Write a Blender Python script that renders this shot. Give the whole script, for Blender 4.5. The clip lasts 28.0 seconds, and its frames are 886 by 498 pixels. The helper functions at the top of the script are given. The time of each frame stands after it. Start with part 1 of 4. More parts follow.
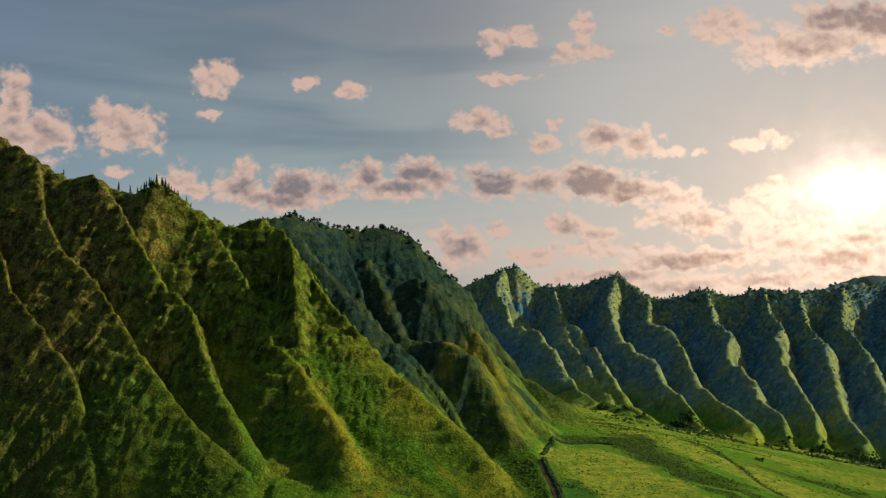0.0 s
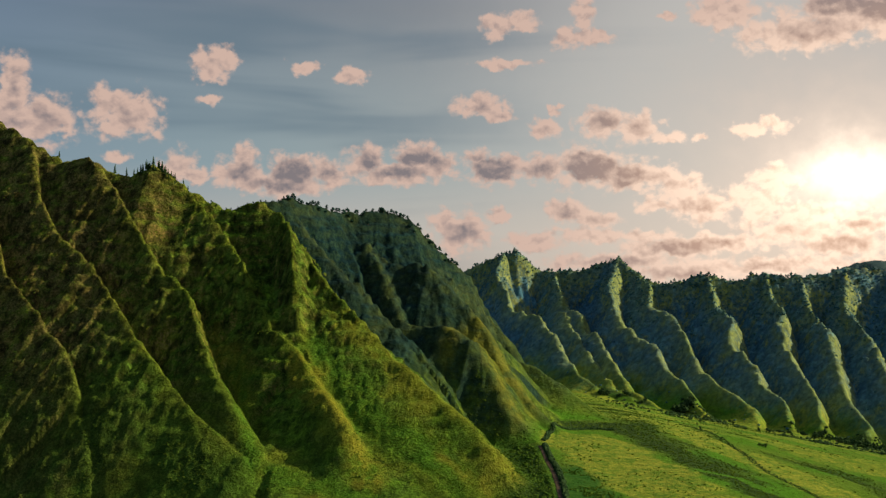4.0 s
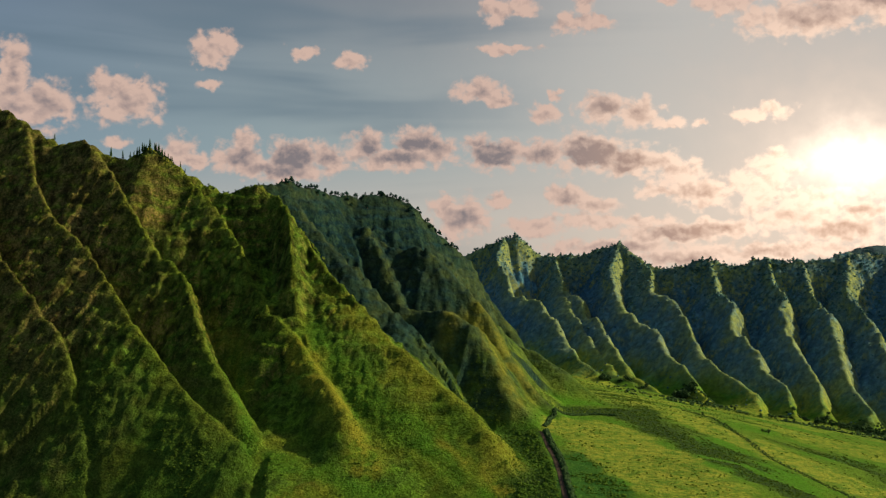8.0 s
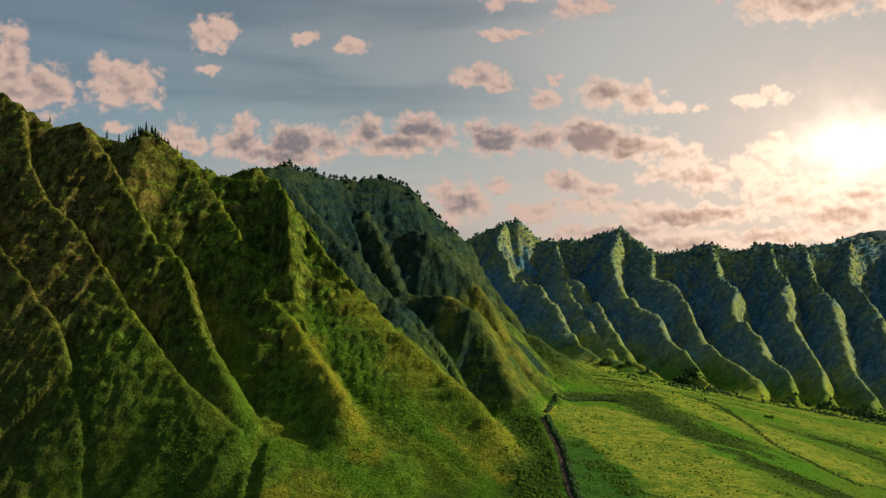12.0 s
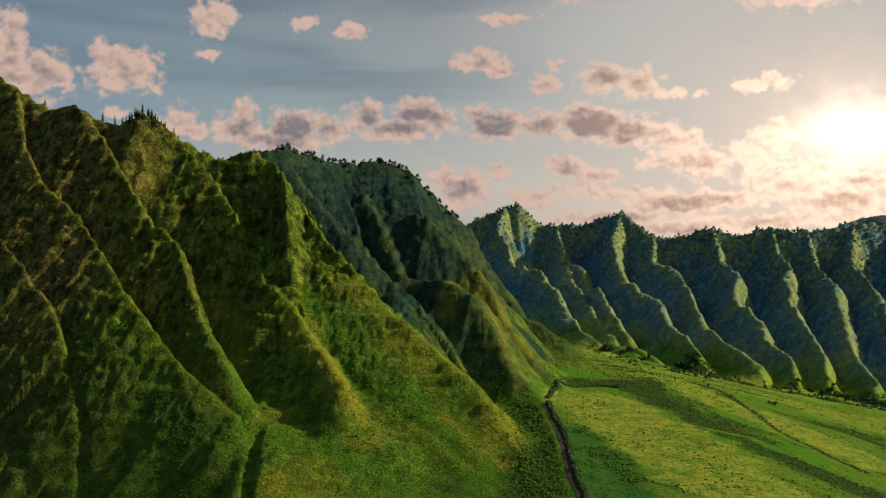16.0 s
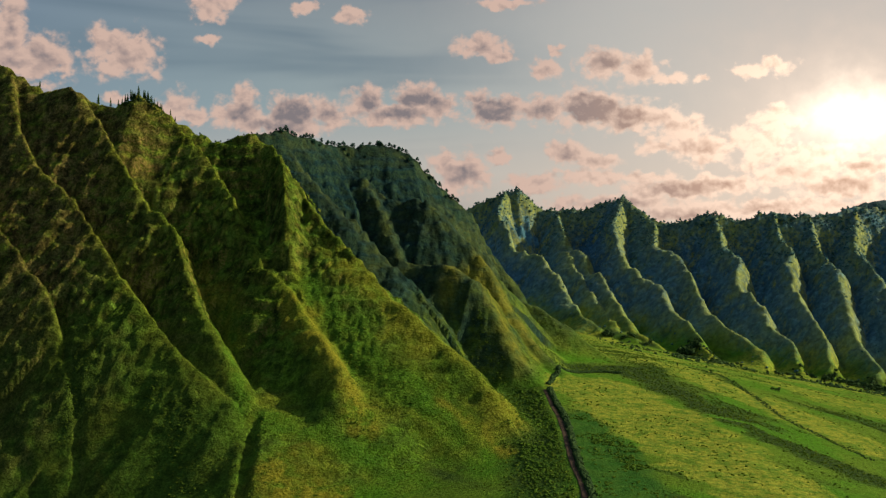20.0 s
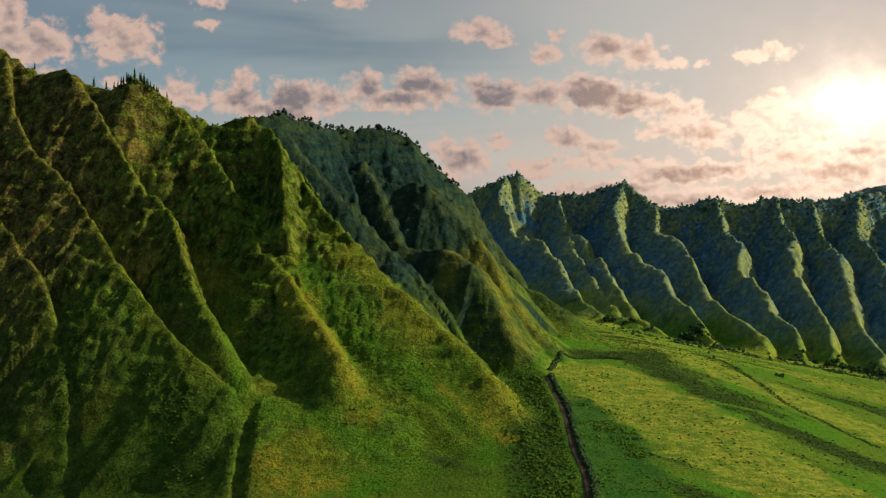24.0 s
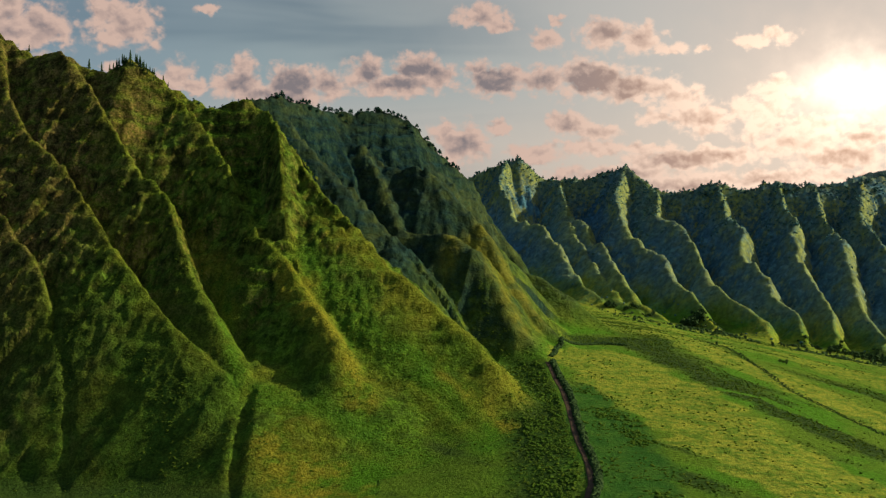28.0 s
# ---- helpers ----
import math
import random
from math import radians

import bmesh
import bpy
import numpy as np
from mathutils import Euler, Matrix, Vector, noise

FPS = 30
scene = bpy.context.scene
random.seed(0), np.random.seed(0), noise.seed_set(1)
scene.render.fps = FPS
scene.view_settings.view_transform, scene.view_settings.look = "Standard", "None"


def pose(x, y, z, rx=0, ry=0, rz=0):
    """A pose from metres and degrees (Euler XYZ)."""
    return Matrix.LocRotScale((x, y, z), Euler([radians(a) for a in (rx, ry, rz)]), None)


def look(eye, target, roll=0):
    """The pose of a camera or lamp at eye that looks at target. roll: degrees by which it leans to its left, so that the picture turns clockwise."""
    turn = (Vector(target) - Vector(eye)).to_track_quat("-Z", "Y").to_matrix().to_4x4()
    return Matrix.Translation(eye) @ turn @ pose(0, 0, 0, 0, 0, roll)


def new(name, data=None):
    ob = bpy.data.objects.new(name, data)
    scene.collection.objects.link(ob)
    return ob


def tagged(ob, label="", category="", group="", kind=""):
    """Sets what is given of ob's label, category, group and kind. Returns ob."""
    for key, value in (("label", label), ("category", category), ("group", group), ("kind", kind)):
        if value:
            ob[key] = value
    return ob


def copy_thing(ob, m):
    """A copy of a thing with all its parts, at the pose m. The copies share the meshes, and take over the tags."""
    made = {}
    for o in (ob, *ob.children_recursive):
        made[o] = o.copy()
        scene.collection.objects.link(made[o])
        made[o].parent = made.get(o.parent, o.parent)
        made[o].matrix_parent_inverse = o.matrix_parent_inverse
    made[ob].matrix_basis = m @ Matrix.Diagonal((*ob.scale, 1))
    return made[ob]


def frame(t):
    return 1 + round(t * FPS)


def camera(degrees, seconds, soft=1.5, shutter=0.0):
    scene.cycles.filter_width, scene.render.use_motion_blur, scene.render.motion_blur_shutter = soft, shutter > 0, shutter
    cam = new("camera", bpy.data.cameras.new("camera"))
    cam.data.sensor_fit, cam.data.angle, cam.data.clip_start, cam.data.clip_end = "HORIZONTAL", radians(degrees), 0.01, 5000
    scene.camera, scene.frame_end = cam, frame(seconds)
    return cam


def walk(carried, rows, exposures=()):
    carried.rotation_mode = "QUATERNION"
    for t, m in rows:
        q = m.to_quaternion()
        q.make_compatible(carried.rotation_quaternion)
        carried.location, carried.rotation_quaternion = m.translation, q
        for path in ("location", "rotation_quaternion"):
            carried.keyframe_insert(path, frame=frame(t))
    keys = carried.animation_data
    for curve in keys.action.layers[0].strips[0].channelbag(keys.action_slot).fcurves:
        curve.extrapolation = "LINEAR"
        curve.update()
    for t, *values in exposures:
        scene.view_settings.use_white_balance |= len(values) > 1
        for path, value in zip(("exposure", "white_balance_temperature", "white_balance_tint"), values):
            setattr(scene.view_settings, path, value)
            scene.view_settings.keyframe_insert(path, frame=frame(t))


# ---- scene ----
# A drone glides level at 5 m/s up a green valley and slowly tilts down.
cam = camera(40.0, 28.0, soft=1.4)
EYE = 200.0
walk(cam, [(t, pose(-0.025 * t, 5.0 * t, EYE, 96.83 - 4.822 * t / 28.0) @ pose(0, 0, 0, 0, 0, 0.143 * t / 28.0))
           for t in (0.0, 4.0, 8.0, 12.0, 16.0, 20.0, 24.0, 28.0)],
     exposures=[(0.0, 0.5), (28.0, 0.5)])

# ---------------------------------------------------------------- light
SUN_AZ, SUN_EL = 88.0, 26.0          # degrees clockwise from the way ahead, degrees up
sun = new("sun", bpy.data.lights.new("sun", "SUN"))
sun.data.energy, sun.data.angle, sun.data.color = 5.0, radians(0.6), (1.0, 0.83, 0.56)
sun.matrix_world = look((0, 0, 900), (-math.sin(radians(SUN_AZ)), -math.cos(radians(SUN_AZ)), 900 - math.tan(radians(SUN_EL))))


class Net:
    """Short hand for node trees."""

    def __init__(self, tree):
        self.t = tree

    def node(self, kind, **kw):
        n = self.t.nodes.new(kind)
        for k, v in kw.items():
            if k == "operation":
                n.operation = v
            elif k == "blend_type":
                n.blend_type = v
            elif k == "data_type":
                n.data_type = v
            elif k == "sky_type":
                n.sky_type = v
            elif k == "attribute_name":
                n.attribute_name = v
            elif k == "noise_dimensions":
                n.noise_dimensions = v
        return n

    def put(self, socket, v):
        if isinstance(v, bpy.types.NodeSocket):
            self.t.links.new(v, socket)
        else:
            socket.default_value = v

    def math(self, op, a, b=0.0, c=0.0, clamp=False):
        n = self.node("ShaderNodeMath", operation=op)
        n.use_clamp = clamp
        for s, v in zip(n.inputs, (a, b, c)):
            self.put(s, v)
        return n.outputs[0]

    def vec(self, op, a, b=(0, 0, 0)):
        n = self.node("ShaderNodeVectorMath", operation=op)
        self.put(n.inputs[0], a)
        if op == "SCALE":
            self.put(n.inputs[3], b)
        else:
            self.put(n.inputs[1], b)
        return n.outputs["Value"] if op in ("LENGTH", "DOT_PRODUCT", "DISTANCE") else n.outputs["Vector"]

    def xyz(self, v):
        n = self.node("ShaderNodeSeparateXYZ")
        self.put(n.inputs[0], v)
        return n.outputs

    def join(self, x, y, z=0.0):
        n = self.node("ShaderNodeCombineXYZ")
        for s, v in zip(n.inputs, (x, y, z)):
            self.put(s, v)
        return n.outputs[0]

    def noise(self, v, scale, detail=4.0, rough=0.55, distort=0.0):
        n = self.node("ShaderNodeTexNoise")
        self.put(n.inputs["Vector"], v)
        n.inputs["Scale"].default_value, n.inputs["Detail"].default_value = scale, detail
        n.inputs["Roughness"].default_value, n.inputs["Distortion"].default_value = rough, distort
        return n.outputs["Fac"]

    def step(self, v, lo, hi, a=0.0, b=1.0):
        n = self.node("ShaderNodeMapRange")
        n.interpolation_type = "SMOOTHSTEP"
        for s, x in zip(n.inputs, (v, lo, hi, a, b)):
            self.put(s, x)
        return n.outputs[0]

    def mix(self, f, a, b, mode="MIX"):
        n = self.node("ShaderNodeMix", data_type="RGBA", blend_type=mode)
        self.put(n.inputs[0], f)
        for s, v in ((n.inputs[6], a), (n.inputs[7], b)):
            self.put(s, (*v, 1.0) if isinstance(v, tuple) and len(v) == 3 else v)
        return n.outputs[2]


# ---------------------------------------------------------------- sky
world = bpy.data.worlds.new("evening_sky")
scene.world = world
world.use_nodes = True
world.node_tree.nodes.clear()
w = Net(world.node_tree)
way = w.vec("NORMALIZE", w.node("ShaderNodeTexCoord").outputs["Generated"])
wx, wy, wz = w.xyz(way)
az = w.math("MULTIPLY", w.math("ARCTAN2", wx, wy), 57.2958)
el = w.math("MULTIPLY", w.math("ARCSINE", wz), 57.2958)
uv = w.join(az, el)
nishita = w.node("ShaderNodeTexSky", sky_type="NISHITA")
nishita.sun_disc, nishita.sun_elevation, nishita.sun_rotation = False, radians(SUN_EL), radians(SUN_AZ)
clear = w.vec("SCALE", nishita.outputs[0], 0.15)
# a thin high veil over the clear sky, peach near the horizon
ramp = w.node("ShaderNodeValToRGB")
w.put(ramp.inputs[0], w.math("DIVIDE", el, 40.0))
stops = ((0.0, (0.70, 0.47, 0.34)), (0.09, (0.60, 0.47, 0.38)), (0.16, (0.45, 0.42, 0.375)), (0.25, (0.190, 0.292, 0.318)), (0.34, (0.160, 0.238, 0.270)), (0.43, (0.105, 0.156, 0.196)), (1.0, (0.100, 0.165, 0.280)))
while len(ramp.color_ramp.elements) < len(stops):
    ramp.color_ramp.elements.new(0.5)
for e, (p, c) in zip(ramp.color_ramp.elements, stops):
    e.position, e.color = p, (*c, 1.0)
# away from the low glow the horizon is blue-grey
cool = w.node("ShaderNodeValToRGB")
w.put(cool.inputs[0], w.math("DIVIDE", el, 40.0))
cool.color_ramp.elements[0].color, cool.color_ramp.elements[1].color = (0.120, 0.190, 0.280, 1.0), (0.100, 0.165, 0.280, 1.0)
low = w.mix(w.step(w.math("ABSOLUTE", w.math("SUBTRACT", az, 12.0)), 14.0, 52.0), ramp.outputs[0], cool.outputs[0])
SUN_UV = (18.9, 9.1, 0.0)             # the low bright gap in the clouds
frayed = w.vec("ADD", uv, w.vec("SCALE", w.vec("SUBTRACT", w.join(w.noise(uv, 0.8, 5.0), w.noise(w.vec("ADD", uv, (9.0, 5.0, 0.0)), 0.8, 5.0)), (0.5, 0.5, 0.0)), 2.0))
gap = w.vec("LENGTH", w.vec("MULTIPLY", w.vec("SUBTRACT", frayed, SUN_UV), (0.75, 1.20, 1.0)))
veil = w.mix(w.math("EXPONENT", w.math("MULTIPLY", gap, -0.11)), low, (0.95, 0.71, 0.53))
veil = w.mix(w.math("MULTIPLY", w.math("MULTIPLY", w.step(az, -2.0, 16.0, 0.0, 0.60), w.step(gap, 3.0, 13.0)), w.step(el, 7.0, 12.0)), veil, (0.70, 0.67, 0.59))
streak = w.noise(w.vec("ADD", w.vec("MULTIPLY", uv, (0.05, 0.36, 1.0)), (3.1, 0.35, 0.0)), 1.0, 3.0, 0.5, 0.6)
veil = w.mix(w.math("MULTIPLY", w.step(streak, 0.44, 0.66), w.step(gap, 8.0, 20.0, 0.0, 0.6)), veil, (0.100, 0.152, 0.190))
base = w.mix(w.step(el, 18.0, 50.0, 0.9, 0.8), clear, veil)
# cumulus: middle and half size of each heap in degrees, and how thick it is
LEFT_HEAPS = ((-19.8, 12.9, 0.67, 1.29, 0.35), (-18.5, 11.6, 1.42, 1.04, 0.4), (-19.8, 11.6, 1.17, 1.09, 0.35), (-14.9, 12.0, 1.45, 0.98, 0.3), (-15.6, 12.5, 0.78, 0.65, 0.2), (-14.2, 12.3, 0.91, 0.62, 0.2),
              (-11.0, 14.4, 0.83, 0.67, 0.2), (-10.4, 14.8, 0.52, 0.52, 0.12), (-11.0, 12.9, 0.52, 0.26, 0.05), (-6.6, 14.5, 0.72, 0.28, 0.1), (-4.4, 14.2, 0.65, 0.36, 0.12), (-15.2, 10.1, 0.62, 0.36, 0.2),
              (-12.4, 9.8, 0.83, 0.70, 0.3), (-11.8, 9.5, 0.78, 0.41, 0.3))
ROW_HEAPS = ((-9.3, 10.3, 0.52, 0.67, 0.3), (-9.6, 9.6, 1.24, 0.67, 0.6), (-7.1, 9.7, 1.29, 0.88, 1.0), (-5.3, 9.6, 0.91, 0.62, 0.5), (-7.8, 9.1, 2.46, 0.47, 0.6), (-3.5, 10.2, 1.09, 0.67, 0.6),
             (-1.3, 10.4, 1.24, 0.72, 0.8), (-0.4, 10.1, 1.04, 0.67, 0.6), (-2.3, 9.7, 2.33, 0.52, 0.6), (1.7, 10.4, 0.62, 0.47, 0.5), (2.4, 9.9, 1.35, 0.70, 1.05), (3.2, 10.3, 0.47, 0.47, 0.4),
             (4.7, 9.9, 1.29, 0.62, 0.6), (7.0, 9.9, 1.71, 0.88, 1.15), (8.7, 9.5, 1.17, 0.72, 0.9), (10.0, 9.4, 1.24, 0.67, 0.4), (11.2, 8.9, 1.04, 0.57, 0.25))
MIDDLE_HEAPS = ((1.8, 12.8, 1.09, 0.52, 0.35), (2.7, 12.4, 0.78, 0.36, 0.25), (4.9, 11.7, 0.72, 0.41, 0.15), (5.4, 12.6, 0.26, 0.26, 0.05), (7.7, 12.0, 1.24, 0.62, 0.65), (9.2, 11.7, 1.19, 0.57, 0.4),
                (10.4, 11.2, 0.83, 0.36, 0.2), (12.2, 11.1, 0.36, 0.21, 0.05), (14.5, 11.4, 0.93, 0.34, 0.05), (15.5, 11.6, 0.83, 0.34, 0.05), (10.2, 8.1, 1.04, 0.36, 0.25), (12.1, 8.0, 1.55, 0.67, 0.45),
                (5.8, 7.9, 0.93, 0.52, 0.45), (7.3, 7.4, 1.04, 0.41, 0.3), (2.6, 7.7, 0.52, 0.34, 0.15))
HIGH_HEAPS = ((2.6, 16.5, 0.93, 0.47, 0.15), (3.9, 16.7, 0.67, 0.41, 0.1), (6.3, 15.9, 1.09, 0.41, 0.2), (6.7, 17.0, 0.47, 0.72, 0.15), (7.5, 15.9, 0.62, 0.31, 0.1), (3.0, 14.8, 1.29, 0.21, 0.06),
              (10.7, 16.7, 0.47, 0.23, 0.05), (13.3, 16.8, 1.42, 0.78, 0.15), (17.1, 15.6, 3.11, 0.78, 0.45), (18.7, 16.7, 2.59, 0.78, 0.9), (20.4, 16.4, 1.55, 1.04, 0.9))
LOW_HEAPS = ((0.8, 6.9, 1.24, 0.93, 0.5), (0.2, 7.4, 0.78, 0.57, 0.3), (4.4, 6.5, 1.19, 0.47, 0.25), (7.1, 6.7, 1.55, 0.34, 0.2), (9.4, 6.7, 1.24, 0.28, 0.2), (11.0, 6.1, 2.46, 0.47, 0.75),
             (13.0, 6.3, 1.55, 0.47, 0.6), (8.1, 5.5, 3.11, 0.41, 0.5), (14.6, 8.1, 1.19, 0.88, 0.2), (15.4, 9.1, 1.19, 0.57, 0.1), (16.1, 6.8, 2.33, 0.67, 0.35), (18.2, 6.1, 2.33, 0.57, 0.6),
             (19.2, 6.9, 1.45, 0.41, 0.55), (14.8, 5.2, 3.62, 0.41, 0.45), (18.9, 5.2, 2.33, 0.41, 0.45), (17.3, 7.5, 2.07, 0.41, 0.2), (11.0, 4.9, 3.11, 0.41, 0.4))
bent = w.vec("ADD", uv, w.vec("SCALE", w.vec("SUBTRACT", w.join(w.noise(uv, 1.1, 3.0), w.noise(w.vec("ADD", uv, (31.0, 17.0, 0.0)), 1.1, 3.0)), (0.5, 0.5, 0.0)), 1.1))
near, bulk = 9.0, 0.0
for hx, hy, ha, hb, thickness in LEFT_HEAPS + ROW_HEAPS + MIDDLE_HEAPS + HIGH_HEAPS + LOW_HEAPS:
    reach = w.vec("LENGTH", w.vec("MULTIPLY", w.vec("SUBTRACT", bent, (hx, hy, 0.0)), (1.0 / ha, 1.0 / hb, 1.0)))
    near = w.math("SMOOTH_MIN", near, reach, 0.25)
    bulk = w.math("MAXIMUM", bulk, w.math("MULTIPLY_ADD", reach, -thickness, thickness))
flat = w.vec("MULTIPLY", uv, (0.92, 1.12, 1.0))


def billow(at):
    """Round heaps at two sizes, broken up by fine noise."""
    total = w.math("MULTIPLY", w.noise(at, 1.1, 8.0, 0.60, 0.2), 1.1)
    for size, amount in ((1.6, -0.30), (3.6, -0.15)):
        cell = w.node("ShaderNodeTexVoronoi")
        cell.feature = "SMOOTH_F1"
        w.put(cell.inputs["Vector"], w.vec("ADD", at, w.vec("SCALE", w.join(w.noise(at, 2.2, 3.0), w.noise(w.vec("ADD", at, (7.0, 3.0, 0.0)), 2.2, 3.0)), 0.5)))
        cell.inputs["Scale"].default_value, cell.inputs["Smoothness"].default_value = size, 0.3
        total = w.math("MULTIPLY_ADD", cell.outputs["Distance"], amount, total)
    return w.math("ADD", total, 0.14)


puff, lift = billow(flat), billow(w.vec("ADD", flat, (0.10, 0.24, 0.0)))
heap = w.math("SUBTRACT", 1.0, near)
mass = w.math("ADD", w.math("MULTIPLY_ADD", heap, 1.25, 0.34), w.math("MULTIPLY", w.math("SUBTRACT", puff, 0.51), 2.6))
cover = w.math("MULTIPLY", w.step(mass, -0.30, 0.62), w.step(heap, -0.9, -0.1))
relief = w.math("SUBTRACT", puff, lift)
thick_part = w.math("ADD", bulk, w.math("MULTIPLY", w.math("SUBTRACT", puff, 0.5), 0.40))
dusk = w.math("ADD", w.step(thick_part, 0.0, 0.55, 0.0, 0.95), w.math("MULTIPLY", relief, -1.7), clamp=True)
lit = w.mix(w.step(gap, 1.5, 12.0), (1.28, 0.94, 0.70), (0.66, 0.46, 0.375))
shade = w.mix(w.step(gap, 1.5, 13.0), (0.62, 0.36, 0.24), (0.215, 0.180, 0.190))
cloud = w.mix(dusk, lit, shade)
sky = w.mix(w.math("MULTIPLY", cover, 0.92), base, cloud)
glow = w.math("ADD", w.math("MULTIPLY", w.math("EXPONENT", w.math("MULTIPLY", w.math("MULTIPLY", gap, gap), -0.42)), 1.0),
              w.math("MULTIPLY", w.math("EXPONENT", w.math("MULTIPLY", gap, -0.30)), 0.22))
sky = w.mix(1.0, sky, w.vec("SCALE", (1.0, 0.80, 0.61), glow), "ADD")
back = w.node("ShaderNodeBackground")
w.put(back.inputs[0], sky)
back.inputs[1].default_value = 0.71
w.t.links.new(back.outputs[0], w.node("ShaderNodeOutputWorld").inputs[0])

# ---------------------------------------------------------------- materials
def material(name, build, rough=0.9, bump=0.0):
    m = bpy.data.materials.new(name)
    m.use_nodes = True
    n = Net(m.node_tree)
    bsdf = next(x for x in m.node_tree.nodes if x.type == "BSDF_PRINCIPLED")
    bsdf.inputs["Roughness"].default_value = rough
    bsdf.inputs["Specular IOR Level"].default_value = 0.02
    colour, height, size = build(n)
    n.put(bsdf.inputs["Base Color"], colour)
    if height is not None:
        b = n.node("ShaderNodeBump")
        b.inputs["Strength"].default_value, b.inputs["Distance"].default_value = bump, size
        n.put(b.inputs["Height"], height)
        m.node_tree.links.new(b.outputs[0], bsdf.inputs["Normal"])
    return m


def place(n):
    return n.node("ShaderNodeNewGeometry").outputs["Position"]


def attribute(n, name):
    return n.node("ShaderNodeAttribute", attribute_name=name).outputs["Fac"]


def valley_colour(n, big, mid, fine):
    c = n.mix(n.step(big, 0.40, 0.60), (0.052, 0.140, 0.009), (0.074, 0.134, 0.012))
    c = n.mix(n.math("MULTIPLY", attribute(n, "scrub"), n.step(mid, 0.20, 0.50, 0.6, 1.0)), c, n.mix(fine, (0.014, 0.032, 0.009), (0.036, 0.066, 0.012)))
    c = n.mix(n.math("MULTIPLY", attribute(n, "bright"), 0.9), c, (0.050, 0.135, 0.009))
    c = n.mix(attribute(n, "lush"), c, n.mix(n.step(mid, 0.35, 0.65), (0.021, 0.074, 0.010), (0.035, 0.092, 0.012)))
    return n.mix(attribute(n, "meadow"), c, n.mix(n.step(n.math("ADD", mid, n.math("MULTIPLY", n.math("SUBTRACT", n.noise(place(n), 0.13, 4.0, 0.7), 0.5), 1.2)), 0.32, 0.68), (0.195, 0.220, 0.026), (0.075, 0.140, 0.014)))


